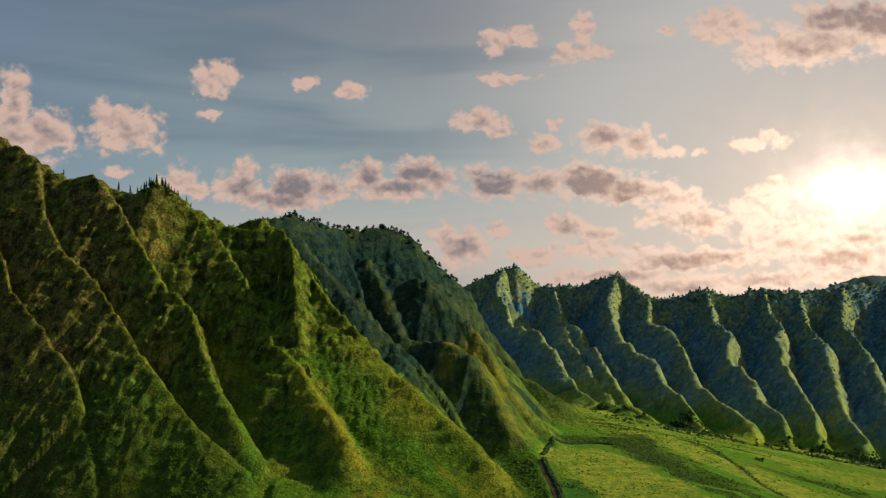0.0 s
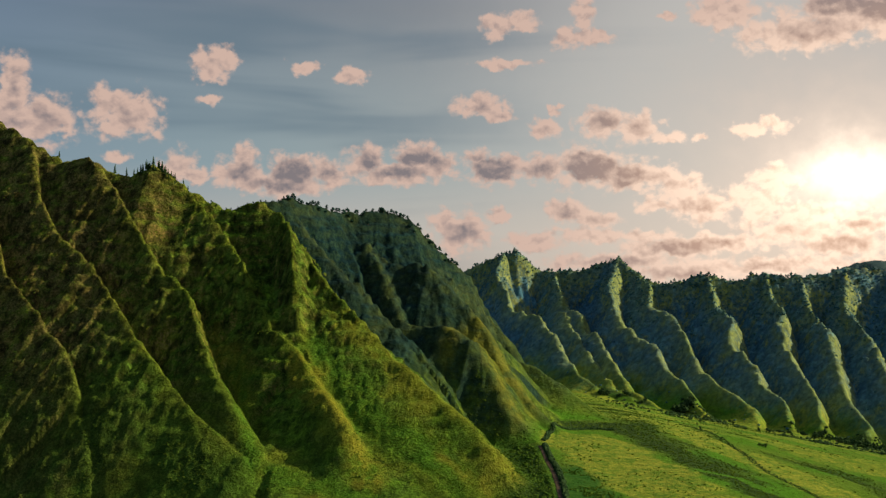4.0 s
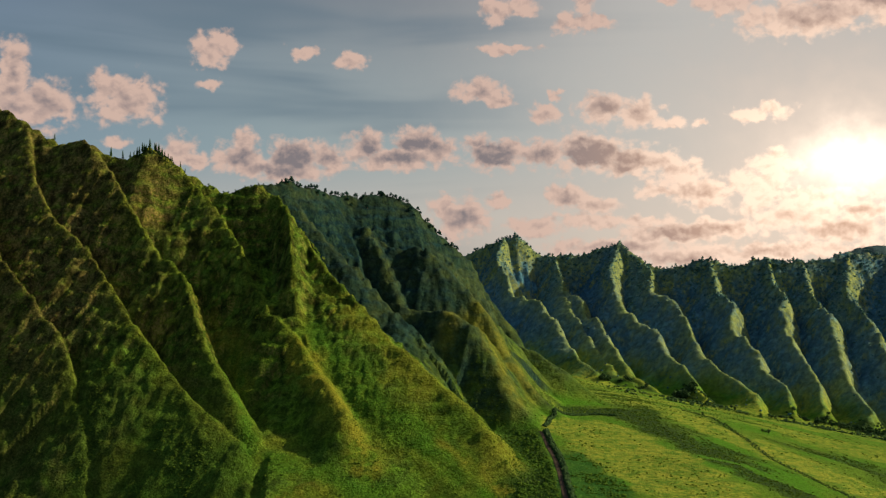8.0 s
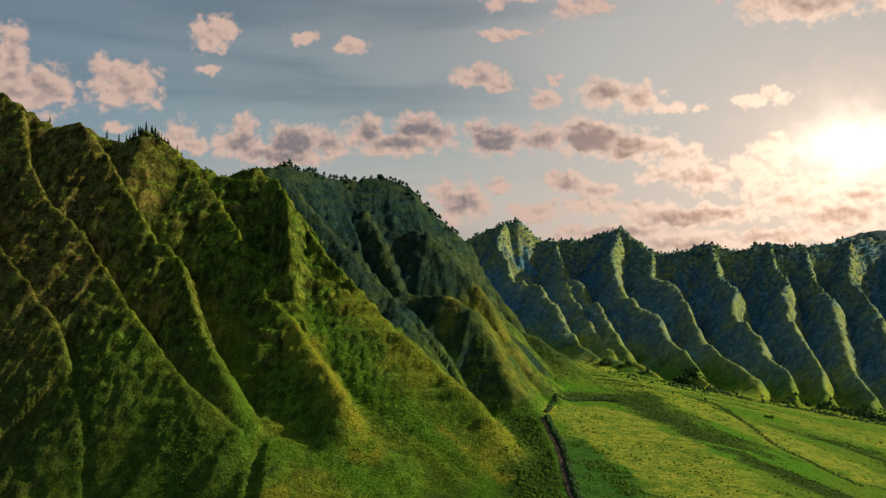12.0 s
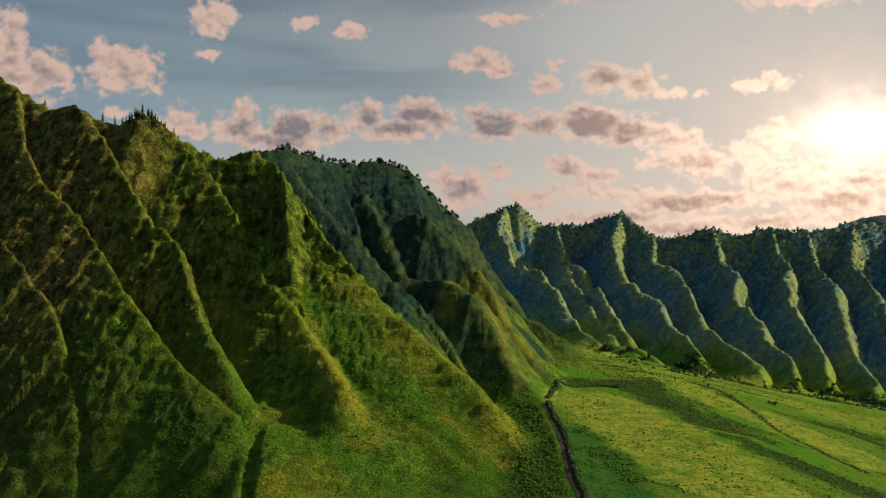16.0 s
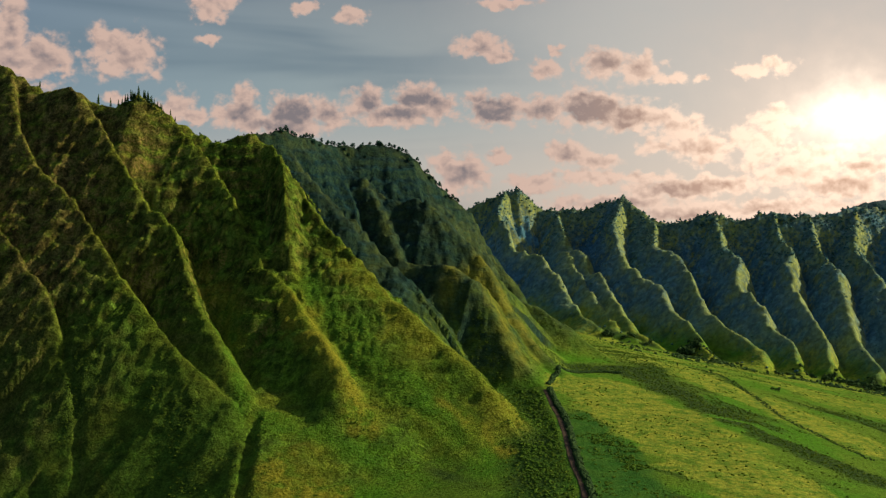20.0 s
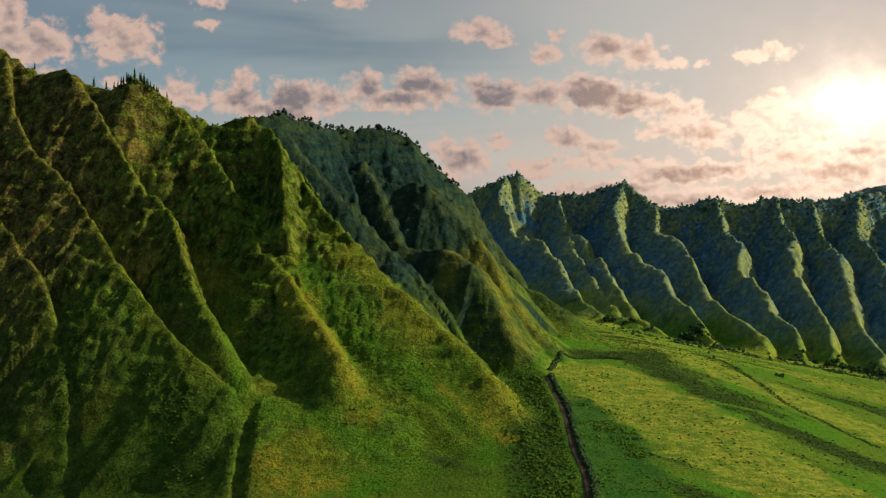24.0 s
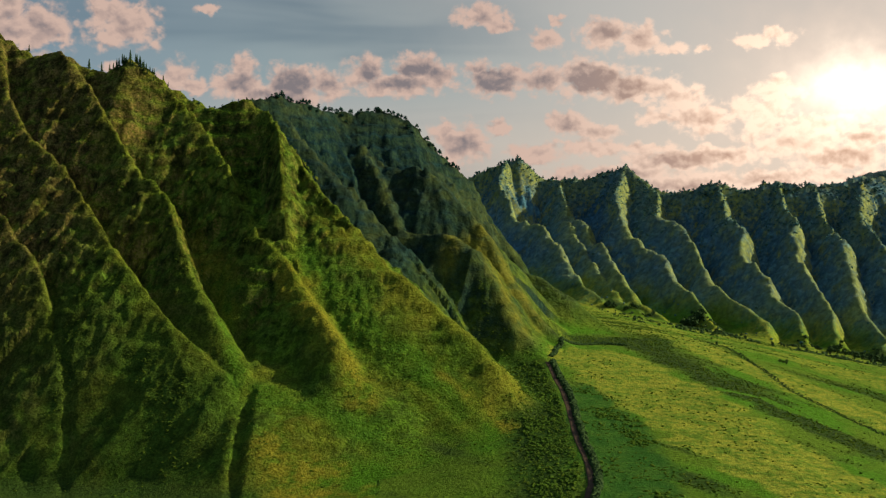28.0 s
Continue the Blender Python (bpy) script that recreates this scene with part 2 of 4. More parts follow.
def slope_cover(grass, bush, dry, rock, speckle=0.45, patchy=0.0, meadows=0.0, wooded=False, rib_streaks=0.9, grain=0.35, leafy=0.75, crests=0.55):
    """Grass, scrub and bare rock on the slopes; dry grass along the crests; the valley's plants at the foot. Sunlit
    crests, rib shading and haze are held in the colours.
    """
    def build(n):
        p = place(n)
        rib_streak = n.noise(n.vec("MULTIPLY", p, (1.0, 1.0, 0.30)), 0.10, 6.0, 0.62)
        big, mid, fine = n.noise(p, 0.012, 4.0), n.noise(p, 0.055, 5.0, 0.6), n.noise(p, grain, 4.0, 0.68)
        up = n.xyz(n.node("ShaderNodeNewGeometry").outputs["Normal"])[2]
        c = n.mix(n.step(mid, 0.40, 0.60), grass, tuple(0.45 * a + 0.55 * b for a, b in zip(grass, bush)))
        c = n.mix(n.step(big, 0.43, 0.62, 0.0, 0.55), c, tuple(0.5 * a + 0.5 * b for a, b in zip(grass, dry)))
        if wooded:
            c = n.mix(attribute(n, "wood"), c, n.mix(mid, tuple(0.75 * a for a in bush), bush))
        if meadows:
            # low grass, which also paints the middle mountain's sunlit flank
            c = n.mix(n.math("MULTIPLY", attribute(n, "low"), n.step(up, 0.28, 0.48, 0.0, meadows)), c, n.mix(n.step(mid, 0.35, 0.65), (0.046, 0.090, 0.010), (0.080, 0.118, 0.012)))
        # dry grass; the far wall's wide strip also paints its sunlit crests
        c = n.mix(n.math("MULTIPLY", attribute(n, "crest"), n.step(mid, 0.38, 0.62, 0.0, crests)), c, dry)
        # bare rock on steep faces; the far wall's yellow paints their sunlit side
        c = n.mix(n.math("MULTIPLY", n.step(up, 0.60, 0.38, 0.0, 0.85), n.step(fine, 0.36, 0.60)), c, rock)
        # rib shading and mottled rock, painted as vertical streaks on steep faces
        c = n.mix(n.math("MULTIPLY", n.step(up, 0.75, 0.50, 0.0, rib_streaks), n.math("SUBTRACT", 1.0, attribute(n, "smooth"))), c, n.mix(n.step(rib_streak, 0.36, 0.64), (0.36, 0.39, 0.42), (1.95, 1.75, 1.5)), "MULTIPLY")
        # grass near the crests; on the far wall it also carries painted sunlight
        c = n.mix(n.math("MULTIPLY", attribute(n, "grassy"), n.step(big, 0.30, 0.65, 0.55, 0.95)), c, n.mix(n.step(mid, 0.35, 0.65), tuple(0.6 * a + 0.4 * b for a, b in zip(grass, dry)), grass))
        leaf = n.math("MULTIPLY", attribute(n, "clump"), n.step(fine, 0.25, 0.6, 0.5, 1.0))
        if wooded:
            leaf = n.math("MULTIPLY", leaf, n.step(up, 0.40, 0.62))
        c = n.mix(n.math("MULTIPLY", leaf, leafy), c, n.mix(n.step(attribute(n, "tone"), 0.1, 0.9), tuple(0.5 * a for a in bush), tuple(0.35 * a + 0.9 * b for a, b in zip(grass, bush))))
        c = n.mix(n.math("MULTIPLY", attribute(n, "brown"), n.step(mid, 0.32, 0.60, 0.2, 0.75)), c, n.mix(n.step(fine, 0.35, 0.65), tuple(0.45 * a for a in rock), rock))
        # deeper green over the lower left slopes
        c = n.mix(n.math("MULTIPLY", attribute(n, "fern"), 0.8), c, n.mix(n.step(mid, 0.35, 0.65), (0.026, 0.058, 0.009), (0.046, 0.082, 0.010)))
        if patchy:
            stand = n.noise(n.vec("MULTIPLY", p, (1.0, 1.0, 0.8)), 0.075, 6.0, 0.68, 0.4)
            c = n.mix(n.math("MULTIPLY", patchy, n.math("MULTIPLY_ADD", attribute(n, "smooth"), -0.45, 1.0)), c, n.mix(n.step(stand, 0.36, 0.64), (0.22, 0.24, 0.26), (1.75, 1.7, 1.6)), "MULTIPLY")
        c = n.mix(n.math("MULTIPLY", attribute(n, "vivid"), n.step(mid, 0.3, 0.6, 0.3, 0.6)), c, (0.048, 0.138, 0.010))
        c = n.mix(attribute(n, "foot"), c, valley_colour(n, big, mid, fine))
        # yellow bushes, and sunlit ridges and a streak painted in the same yellow
        c = n.mix(n.math("MULTIPLY", attribute(n, "yellow"), n.step(mid, 0.30, 0.60)), c, (0.165, 0.164, 0.016))
        c = n.mix(speckle, c, n.mix(n.step(fine, 0.3, 0.7), (0.30, 0.30, 0.30), (1.6, 1.6, 1.6)), "MULTIPLY")
        return c, n.math("ADD", fine, n.math("MULTIPLY", mid, 1.5)), 4.0
    return build


near_slope = material("near_slope", slope_cover((0.064, 0.132, 0.011), (0.036, 0.068, 0.012), (0.205, 0.138, 0.018), (0.105, 0.078, 0.030), 0.55, 0.85, rib_streaks=0.8, leafy=0.65), 0.95, 0.9)
# the shade over this whole mountain is put into its dark blue-green colours
mid_shade_slope = material("mid_shade_slope", slope_cover((0.012, 0.032, 0.023), (0.007, 0.025, 0.030), (0.120, 0.140, 0.014), (0.015, 0.034, 0.020), 0.35, 0.4, 0.9, True, 0.3, 0.25, 0.6), 0.95, 0.7)
# blue haze put into the bush colour, sunlight into the dry and rock yellows
far_haze_slope = material("far_haze_slope", slope_cover((0.105, 0.165, 0.060), (0.034, 0.116, 0.190), (0.290, 0.285, 0.040), (0.165, 0.180, 0.040), 0.35, 0.3, 0.0, True, 0.3, 0.10, 0.6, 0.9), 0.95, 0.6)
# haze over the back peak, put into bluish slope colours
haze_slope = material("haze_slope", slope_cover((0.050, 0.085, 0.085), (0.040, 0.075, 0.085), (0.07, 0.10, 0.07), (0.055, 0.065, 0.070), 0.4), 0.95, 0.6)


def valley_cover(n):
    p = place(n)
    big, mid, fine = n.noise(p, 0.010, 4.0), n.noise(p, 0.045, 5.0, 0.6), n.noise(p, 0.30, 4.0, 0.65)
    c = valley_colour(n, big, mid, fine)
    c = n.mix(0.6, c, n.mix(n.step(fine, 0.3, 0.7), (0.4, 0.4, 0.4), (1.5, 1.5, 1.5)), "MULTIPLY")
    return c, n.math("ADD", fine, mid), 3.0


valley_grass = material("valley_grass", valley_cover, 0.95, 0.8)


def leaf_cover(a, b, speckle=0.8):
    def build(n):
        p = place(n)
        r = n.node("ShaderNodeNewGeometry").outputs["Random Per Island"]
        f = n.noise(p, 0.9, 4.0, 0.7)
        c = n.mix(r, a, b)
        return n.mix(speckle, c, n.mix(f, (0.3, 0.3, 0.3), (1.6, 1.6, 1.6)), "MULTIPLY"), f, 1.2
    return build


shrub_leaf = material("shrub_leaf", leaf_cover((0.036, 0.080, 0.009), (0.078, 0.122, 0.012)), 0.9, 0.9)
dark_leaf = material("dark_leaf", leaf_cover((0.022, 0.050, 0.018), (0.042, 0.078, 0.024)), 0.9, 0.9)
bush_leaf = material("bush_leaf", leaf_cover((0.036, 0.086, 0.010), (0.068, 0.122, 0.012), 0.6), 0.9, 0.9)
# leaves coloured dark for the shade on the middle mountain
mid_shade_leaf = material("mid_shade_leaf", leaf_cover((0.011, 0.038, 0.030), (0.020, 0.052, 0.034), 0.3), 0.9, 0.9)
# leaves tinted blue to stand for the haze in front of them
far_haze_leaf = material("far_haze_leaf", leaf_cover((0.036, 0.105, 0.130), (0.075, 0.145, 0.100), 0.4), 0.9, 0.9)


def bark_cover(n):
    p = place(n)
    return n.mix(n.noise(p, 2.0), (0.05, 0.036, 0.026), (0.11, 0.085, 0.06)), n.noise(p, 6.0), 0.05


bark = material("bark", bark_cover, 0.95, 0.6)


def earth_cover(n):
    p = place(n)
    f = n.noise(p, 0.4, 5.0, 0.6)
    return n.mix(f, (0.036, 0.026, 0.018), (0.085, 0.062, 0.044)), f, 0.4


red_earth = material("red_earth", earth_cover, 0.95, 0.5)

# ---------------------------------------------------------------- land forms
RNG = np.random.default_rng(7)
LATTICE = RNG.random((256, 256))


def value_noise(x, y):
    xi, yi = np.floor(x).astype(int), np.floor(y).astype(int)
    fx, fy = x - xi, y - yi
    fx, fy = fx * fx * (3 - 2 * fx), fy * fy * (3 - 2 * fy)
    a, b, c, d = (LATTICE[(xi + i) & 255, (yi + j) & 255] for i, j in ((0, 0), (1, 0), (0, 1), (1, 1)))
    return (a + (b - a) * fx) * (1 - fy) + (c + (d - c) * fx) * fy


def fbm(x, y, octaves=4, gain=0.5):
    """Fractal noise between about -1 and 1."""
    total, amp, norm = 0.0, 1.0, 0.0
    for k in range(octaves):
        total = total + amp * (value_noise(x * 2 ** k + 17.3 * k, y * 2 ** k + 41.7 * k) - 0.5)
        norm += amp * 0.5
        amp *= gain
    return total / norm


def ease(t):
    t = np.clip(t, 0, 1)
    return t * t * (3 - 2 * t)


def blend_max(a, b, k):
    h = np.clip(0.5 + 0.5 * (a - b) / k, 0, 1)
    return b + (a - b) * h + k * h * (1 - h)


def clumps(x, y, cell, seed):
    """Rounded tops of bushes and crowns, one to a cell, between 0 and 1, and a chance number for each."""
    u, v = x / cell, y / cell
    gx, gy = np.floor(u).astype(int), np.floor(v).astype(int)
    best, tone = np.zeros(x.shape), np.zeros(x.shape)
    for i in (-1, 0, 1):
        for j in (-1, 0, 1):
            a, b = (gx + i) & 255, (gy + j) & 255
            px, py = gx + i + LATTICE[a, (b + seed) & 255], gy + j + LATTICE[(b + 31) & 255, (a + seed) & 255]
            size = 0.45 + 0.40 * LATTICE[(a + 77) & 255, (b + 13 + seed) & 255]
            top = size * np.sqrt(np.clip(1 - ((u - px) ** 2 + (v - py) ** 2) / size ** 2, 0, 1))
            tone = np.where(top > best, LATTICE[(a + 140) & 255, (b + 51) & 255], tone)
            best = np.maximum(best, top)
    return best / 0.85, tone


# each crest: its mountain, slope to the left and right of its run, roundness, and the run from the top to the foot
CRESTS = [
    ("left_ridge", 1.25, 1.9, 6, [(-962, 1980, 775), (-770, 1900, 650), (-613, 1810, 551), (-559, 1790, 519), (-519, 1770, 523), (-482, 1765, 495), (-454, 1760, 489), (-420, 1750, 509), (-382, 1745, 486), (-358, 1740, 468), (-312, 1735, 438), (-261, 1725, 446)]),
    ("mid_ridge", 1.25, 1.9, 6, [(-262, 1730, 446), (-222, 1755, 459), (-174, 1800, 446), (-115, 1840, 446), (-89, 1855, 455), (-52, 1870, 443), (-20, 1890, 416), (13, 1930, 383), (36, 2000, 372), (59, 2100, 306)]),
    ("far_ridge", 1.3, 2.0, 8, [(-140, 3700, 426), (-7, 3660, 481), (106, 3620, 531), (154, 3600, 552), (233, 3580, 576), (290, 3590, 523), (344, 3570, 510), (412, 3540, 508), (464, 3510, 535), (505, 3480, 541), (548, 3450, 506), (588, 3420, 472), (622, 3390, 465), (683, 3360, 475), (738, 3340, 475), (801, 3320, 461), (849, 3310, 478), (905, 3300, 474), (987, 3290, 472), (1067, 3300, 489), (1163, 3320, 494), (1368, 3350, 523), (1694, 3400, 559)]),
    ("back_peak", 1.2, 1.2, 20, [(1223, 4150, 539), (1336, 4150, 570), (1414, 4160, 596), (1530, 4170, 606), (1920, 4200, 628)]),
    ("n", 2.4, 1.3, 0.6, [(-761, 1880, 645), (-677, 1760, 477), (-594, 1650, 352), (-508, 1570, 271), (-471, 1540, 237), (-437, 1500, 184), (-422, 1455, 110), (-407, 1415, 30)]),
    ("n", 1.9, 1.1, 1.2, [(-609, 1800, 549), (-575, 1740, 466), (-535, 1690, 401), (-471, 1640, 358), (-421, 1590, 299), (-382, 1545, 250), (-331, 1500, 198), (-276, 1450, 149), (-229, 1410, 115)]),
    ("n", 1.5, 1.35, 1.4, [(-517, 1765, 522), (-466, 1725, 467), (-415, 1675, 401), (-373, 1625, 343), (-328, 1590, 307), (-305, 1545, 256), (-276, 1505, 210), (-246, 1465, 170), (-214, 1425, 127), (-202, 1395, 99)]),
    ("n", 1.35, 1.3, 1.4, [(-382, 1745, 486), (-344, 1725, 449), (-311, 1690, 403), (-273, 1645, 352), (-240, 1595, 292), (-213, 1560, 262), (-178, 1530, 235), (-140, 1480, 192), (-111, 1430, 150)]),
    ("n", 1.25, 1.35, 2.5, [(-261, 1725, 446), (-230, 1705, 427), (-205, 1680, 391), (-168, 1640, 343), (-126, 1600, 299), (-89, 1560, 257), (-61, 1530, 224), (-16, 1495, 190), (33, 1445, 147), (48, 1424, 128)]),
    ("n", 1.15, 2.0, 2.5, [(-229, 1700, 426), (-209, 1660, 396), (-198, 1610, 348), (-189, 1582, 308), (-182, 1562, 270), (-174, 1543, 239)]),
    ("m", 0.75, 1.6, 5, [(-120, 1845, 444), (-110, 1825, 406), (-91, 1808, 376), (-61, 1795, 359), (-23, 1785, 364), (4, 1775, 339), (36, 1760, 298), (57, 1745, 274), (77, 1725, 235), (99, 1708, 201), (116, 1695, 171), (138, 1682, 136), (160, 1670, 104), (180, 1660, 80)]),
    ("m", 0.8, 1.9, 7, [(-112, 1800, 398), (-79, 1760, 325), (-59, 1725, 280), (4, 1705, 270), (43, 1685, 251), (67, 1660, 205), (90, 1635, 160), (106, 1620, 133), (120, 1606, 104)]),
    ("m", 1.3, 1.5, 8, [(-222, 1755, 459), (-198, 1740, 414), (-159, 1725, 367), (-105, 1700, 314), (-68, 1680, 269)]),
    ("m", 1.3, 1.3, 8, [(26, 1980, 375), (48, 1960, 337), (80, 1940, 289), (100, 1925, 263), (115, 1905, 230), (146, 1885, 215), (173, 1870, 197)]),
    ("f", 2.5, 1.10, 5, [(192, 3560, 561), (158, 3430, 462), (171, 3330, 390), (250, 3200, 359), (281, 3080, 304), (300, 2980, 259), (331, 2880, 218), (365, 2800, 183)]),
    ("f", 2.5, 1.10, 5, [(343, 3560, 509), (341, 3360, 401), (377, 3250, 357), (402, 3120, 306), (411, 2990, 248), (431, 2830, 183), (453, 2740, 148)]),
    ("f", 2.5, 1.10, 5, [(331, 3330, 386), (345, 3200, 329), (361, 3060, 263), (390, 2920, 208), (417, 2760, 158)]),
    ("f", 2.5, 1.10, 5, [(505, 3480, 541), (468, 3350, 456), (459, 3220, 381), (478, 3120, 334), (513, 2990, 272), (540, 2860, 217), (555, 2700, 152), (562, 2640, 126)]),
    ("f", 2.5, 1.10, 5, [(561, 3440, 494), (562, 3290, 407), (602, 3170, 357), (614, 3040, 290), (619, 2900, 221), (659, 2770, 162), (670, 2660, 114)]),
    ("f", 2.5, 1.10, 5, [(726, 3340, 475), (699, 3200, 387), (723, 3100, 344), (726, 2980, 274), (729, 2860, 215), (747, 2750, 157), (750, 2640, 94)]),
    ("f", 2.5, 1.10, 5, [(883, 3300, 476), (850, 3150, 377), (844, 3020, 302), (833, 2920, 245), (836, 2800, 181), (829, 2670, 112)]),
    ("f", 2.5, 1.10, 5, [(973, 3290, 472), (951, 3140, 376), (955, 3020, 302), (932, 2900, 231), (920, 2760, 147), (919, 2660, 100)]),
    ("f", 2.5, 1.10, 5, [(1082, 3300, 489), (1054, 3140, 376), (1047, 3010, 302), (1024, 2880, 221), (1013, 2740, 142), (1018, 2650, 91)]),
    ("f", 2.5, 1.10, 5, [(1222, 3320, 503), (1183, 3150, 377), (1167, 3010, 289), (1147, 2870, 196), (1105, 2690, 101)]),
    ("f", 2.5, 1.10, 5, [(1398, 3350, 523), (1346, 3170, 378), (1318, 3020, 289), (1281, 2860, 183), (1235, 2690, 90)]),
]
MOUNTAIN_OF = {"left_ridge": 0, "mid_ridge": 1, "n": 0, "m": 1, "far_ridge": 2, "f": 2, "back_peak": 3}


def floor_height(x, y):
    """The valley floor: an apron that rises to the valley's head and drains to the right."""
    rise = np.where(y < 1800, 0.15 * (y - 1600), 30 + 0.03 * (y - 1800))
    side = np.where(x > 300, -9 - 0.18 * (x - 300), np.where(x > 120, -0.05 * (x - 120), 0.25 * (x - 120)))
    z = 119 + rise + side
    z = 18 * np.logaddexp(0, np.clip(z, -4000, 4000) / 18)
    fade = np.clip((y - 200) / 800, 0, 1)
    return z + fade * (3.0 * fbm(x / 160, y / 160, 3) + 0.8 * fbm(x / 22, y / 22, 3))


def run_distance(x, y, run):
    best = np.full(x.shape, 1e9)
    for (ax, ay), (bx, by) in zip(run, run[1:]):
        dx, dy = bx - ax, by - ay
        f = np.clip(((x - ax) * dx + (y - ay) * dy) / (dx * dx + dy * dy), 0, 1)
        best = np.minimum(best, np.hypot(x - ax - f * dx, y - ay - f * dy))
    return best


SKIRT_Y = [1200, 1260, 1330, 1400, 1450, 1500, 1545, 1590, 1640, 1690, 1745, 1800]
SKIRT_Z = [-30, 16, 58, 107, 146, 192, 243, 284, 326, 362, 400, 330]
EDGE_Y = [1200, 1270, 1340, 1400, 1445, 1495, 1530, 1560, 1600, 1640, 1680, 1725]
EDGE_X = [100, 98, 86, 62, 26, -24, -68, -97, -135, -180, -220, -280]
BANK_Y = [1230, 1305, 1350, 1392, 1430, 1480, 1530, 1560, 1600, 1700]
BANK_X = [-188, -197, -200, -203, -206, -188, -190, -210, -238, -320]
FLANK_Y = [1380, 1430, 1480, 1530, 1560, 1700]
FLANK_X = [-83, -110, -139, -177, -212, -330]
GULLIES = [
    ([(-201, 1392), (-200, 1350), (-197, 1305), (-193, 1260), (-188, 1230)], 6.5, 9),
    ([(-454, 1549), (-431, 1489), (-412, 1462), (-396, 1430), (-379, 1375), (-360, 1300), (-345, 1260)], 5, 5),
    ([(-520, 1500), (-488, 1450), (-456, 1414), (-424, 1378), (-395, 1320)], 7, 3),
    ([(-162, 1510), (-120, 1465), (-80, 1425), (-43, 1385), (-3, 1335), (24, 1290)], 16, 5),
    ([(-144, 1515), (-107, 1460), (-50, 1420), (8, 1370), (46, 1320)], 7, 1.6),
    ([(-245, 1475), (-225, 1440), (-208, 1405)], 6, 3),
]


def crest_tent(x, y, crest, seed):
    """Height of one crest's roof at x, y, and the distance from its line."""
    _, left, right, soft, run = crest
    best = np.full(x.shape, 1e9)
    top, side, along = np.zeros(x.shape), np.zeros(x.shape), np.zeros(x.shape)
    done = 0.0
    for (ax, ay, azz), (bx, by, bz) in zip(run, run[1:]):
        dx, dy = bx - ax, by - ay
        size = math.hypot(dx, dy)
        f = np.clip(((x - ax) * dx + (y - ay) * dy) / size ** 2, 0, 1)
        px, py = x - ax - f * dx, y - ay - f * dy
        d2 = px * px + py * py
        m = d2 < best
        best = np.where(m, d2, best)
        top = np.where(m, azz + f * (bz - azz), top)
        side = np.where(m, dx * py - dy * px, side)
        along = np.where(m, done + f * size, along)
        done += size
    d = np.sqrt(best)
    long_ribs = 42 if crest[0] == "f" else 20
    ribs = fbm(along / long_ribs + seed * 9.1, d / (4 * long_ribs) + np.sign(side) * 3, 3)
    down = np.clip(along / done, 0, 1)
    slope = np.where(side > 0, left, right)
    fluted = 0.45 if crest[0] == "f" else 0.02 + 0.34 * (1 - down) * (ease((top - slope * d - 110) / 130) if crest[0] == "n" else 1.0)
    slope = slope * (1 + fluted * ribs) * (1.3 - 0.35 * down if crest[0] == "n" else 1.15 - 0.25 * down)
    if len(crest[0]) == 1:
        top = top + (24.0 if crest[0] == "f" else 9.0) * fbm(along / (80 if crest[0] == "f" else 48) + seed * 5.7, np.full(x.shape, seed * 1.3), 3) * np.sin(np.pi * down)
    if crest[0] == "n":
        top = top - 13.0 * np.abs(fbm(along / 13 + seed * 3.3, d / 70 + np.sign(side), 2)) * ease(d / 20) * ease((top - slope * d - 130) / 120)
        soft = soft + 5 * soft * ease((down - 0.5) / 0.5)
    return top - slope * (np.sqrt(d * d + soft * soft) - soft), d


def bushiness(x, y, up, far):
    """How thickly scrub or woods stand on the slopes."""
    near = np.clip(0.55 + 1.5 * fbm(x / 70 + 3, y / 70, 3) + 0.9 * fbm(x / 24, y / 24 + 8, 2), 0, 1) * ease((up - 12) / 60) * (1 - 0.65 * ease((x + 150) / 60) * ease((1500 - y) / 60) * ease((150 - up) / 60))
    wood = np.clip(0.7 + 1.0 * fbm(x / 90 + 14, y / 90, 3), 0, 1) * ease((up - 30) / 90)
    near, wood = near * (1 - 0.7 * np.exp(-far / 14)), wood * (1 - 0.75 * np.exp(-far / np.where(y > 2300, 38.0, 16.0)) * ease((260 - up) / 90))
    return np.where(y > 2300, wood, np.where((x > -330) & (y > 1600 + 0.25 * x), np.maximum(wood, near), near))


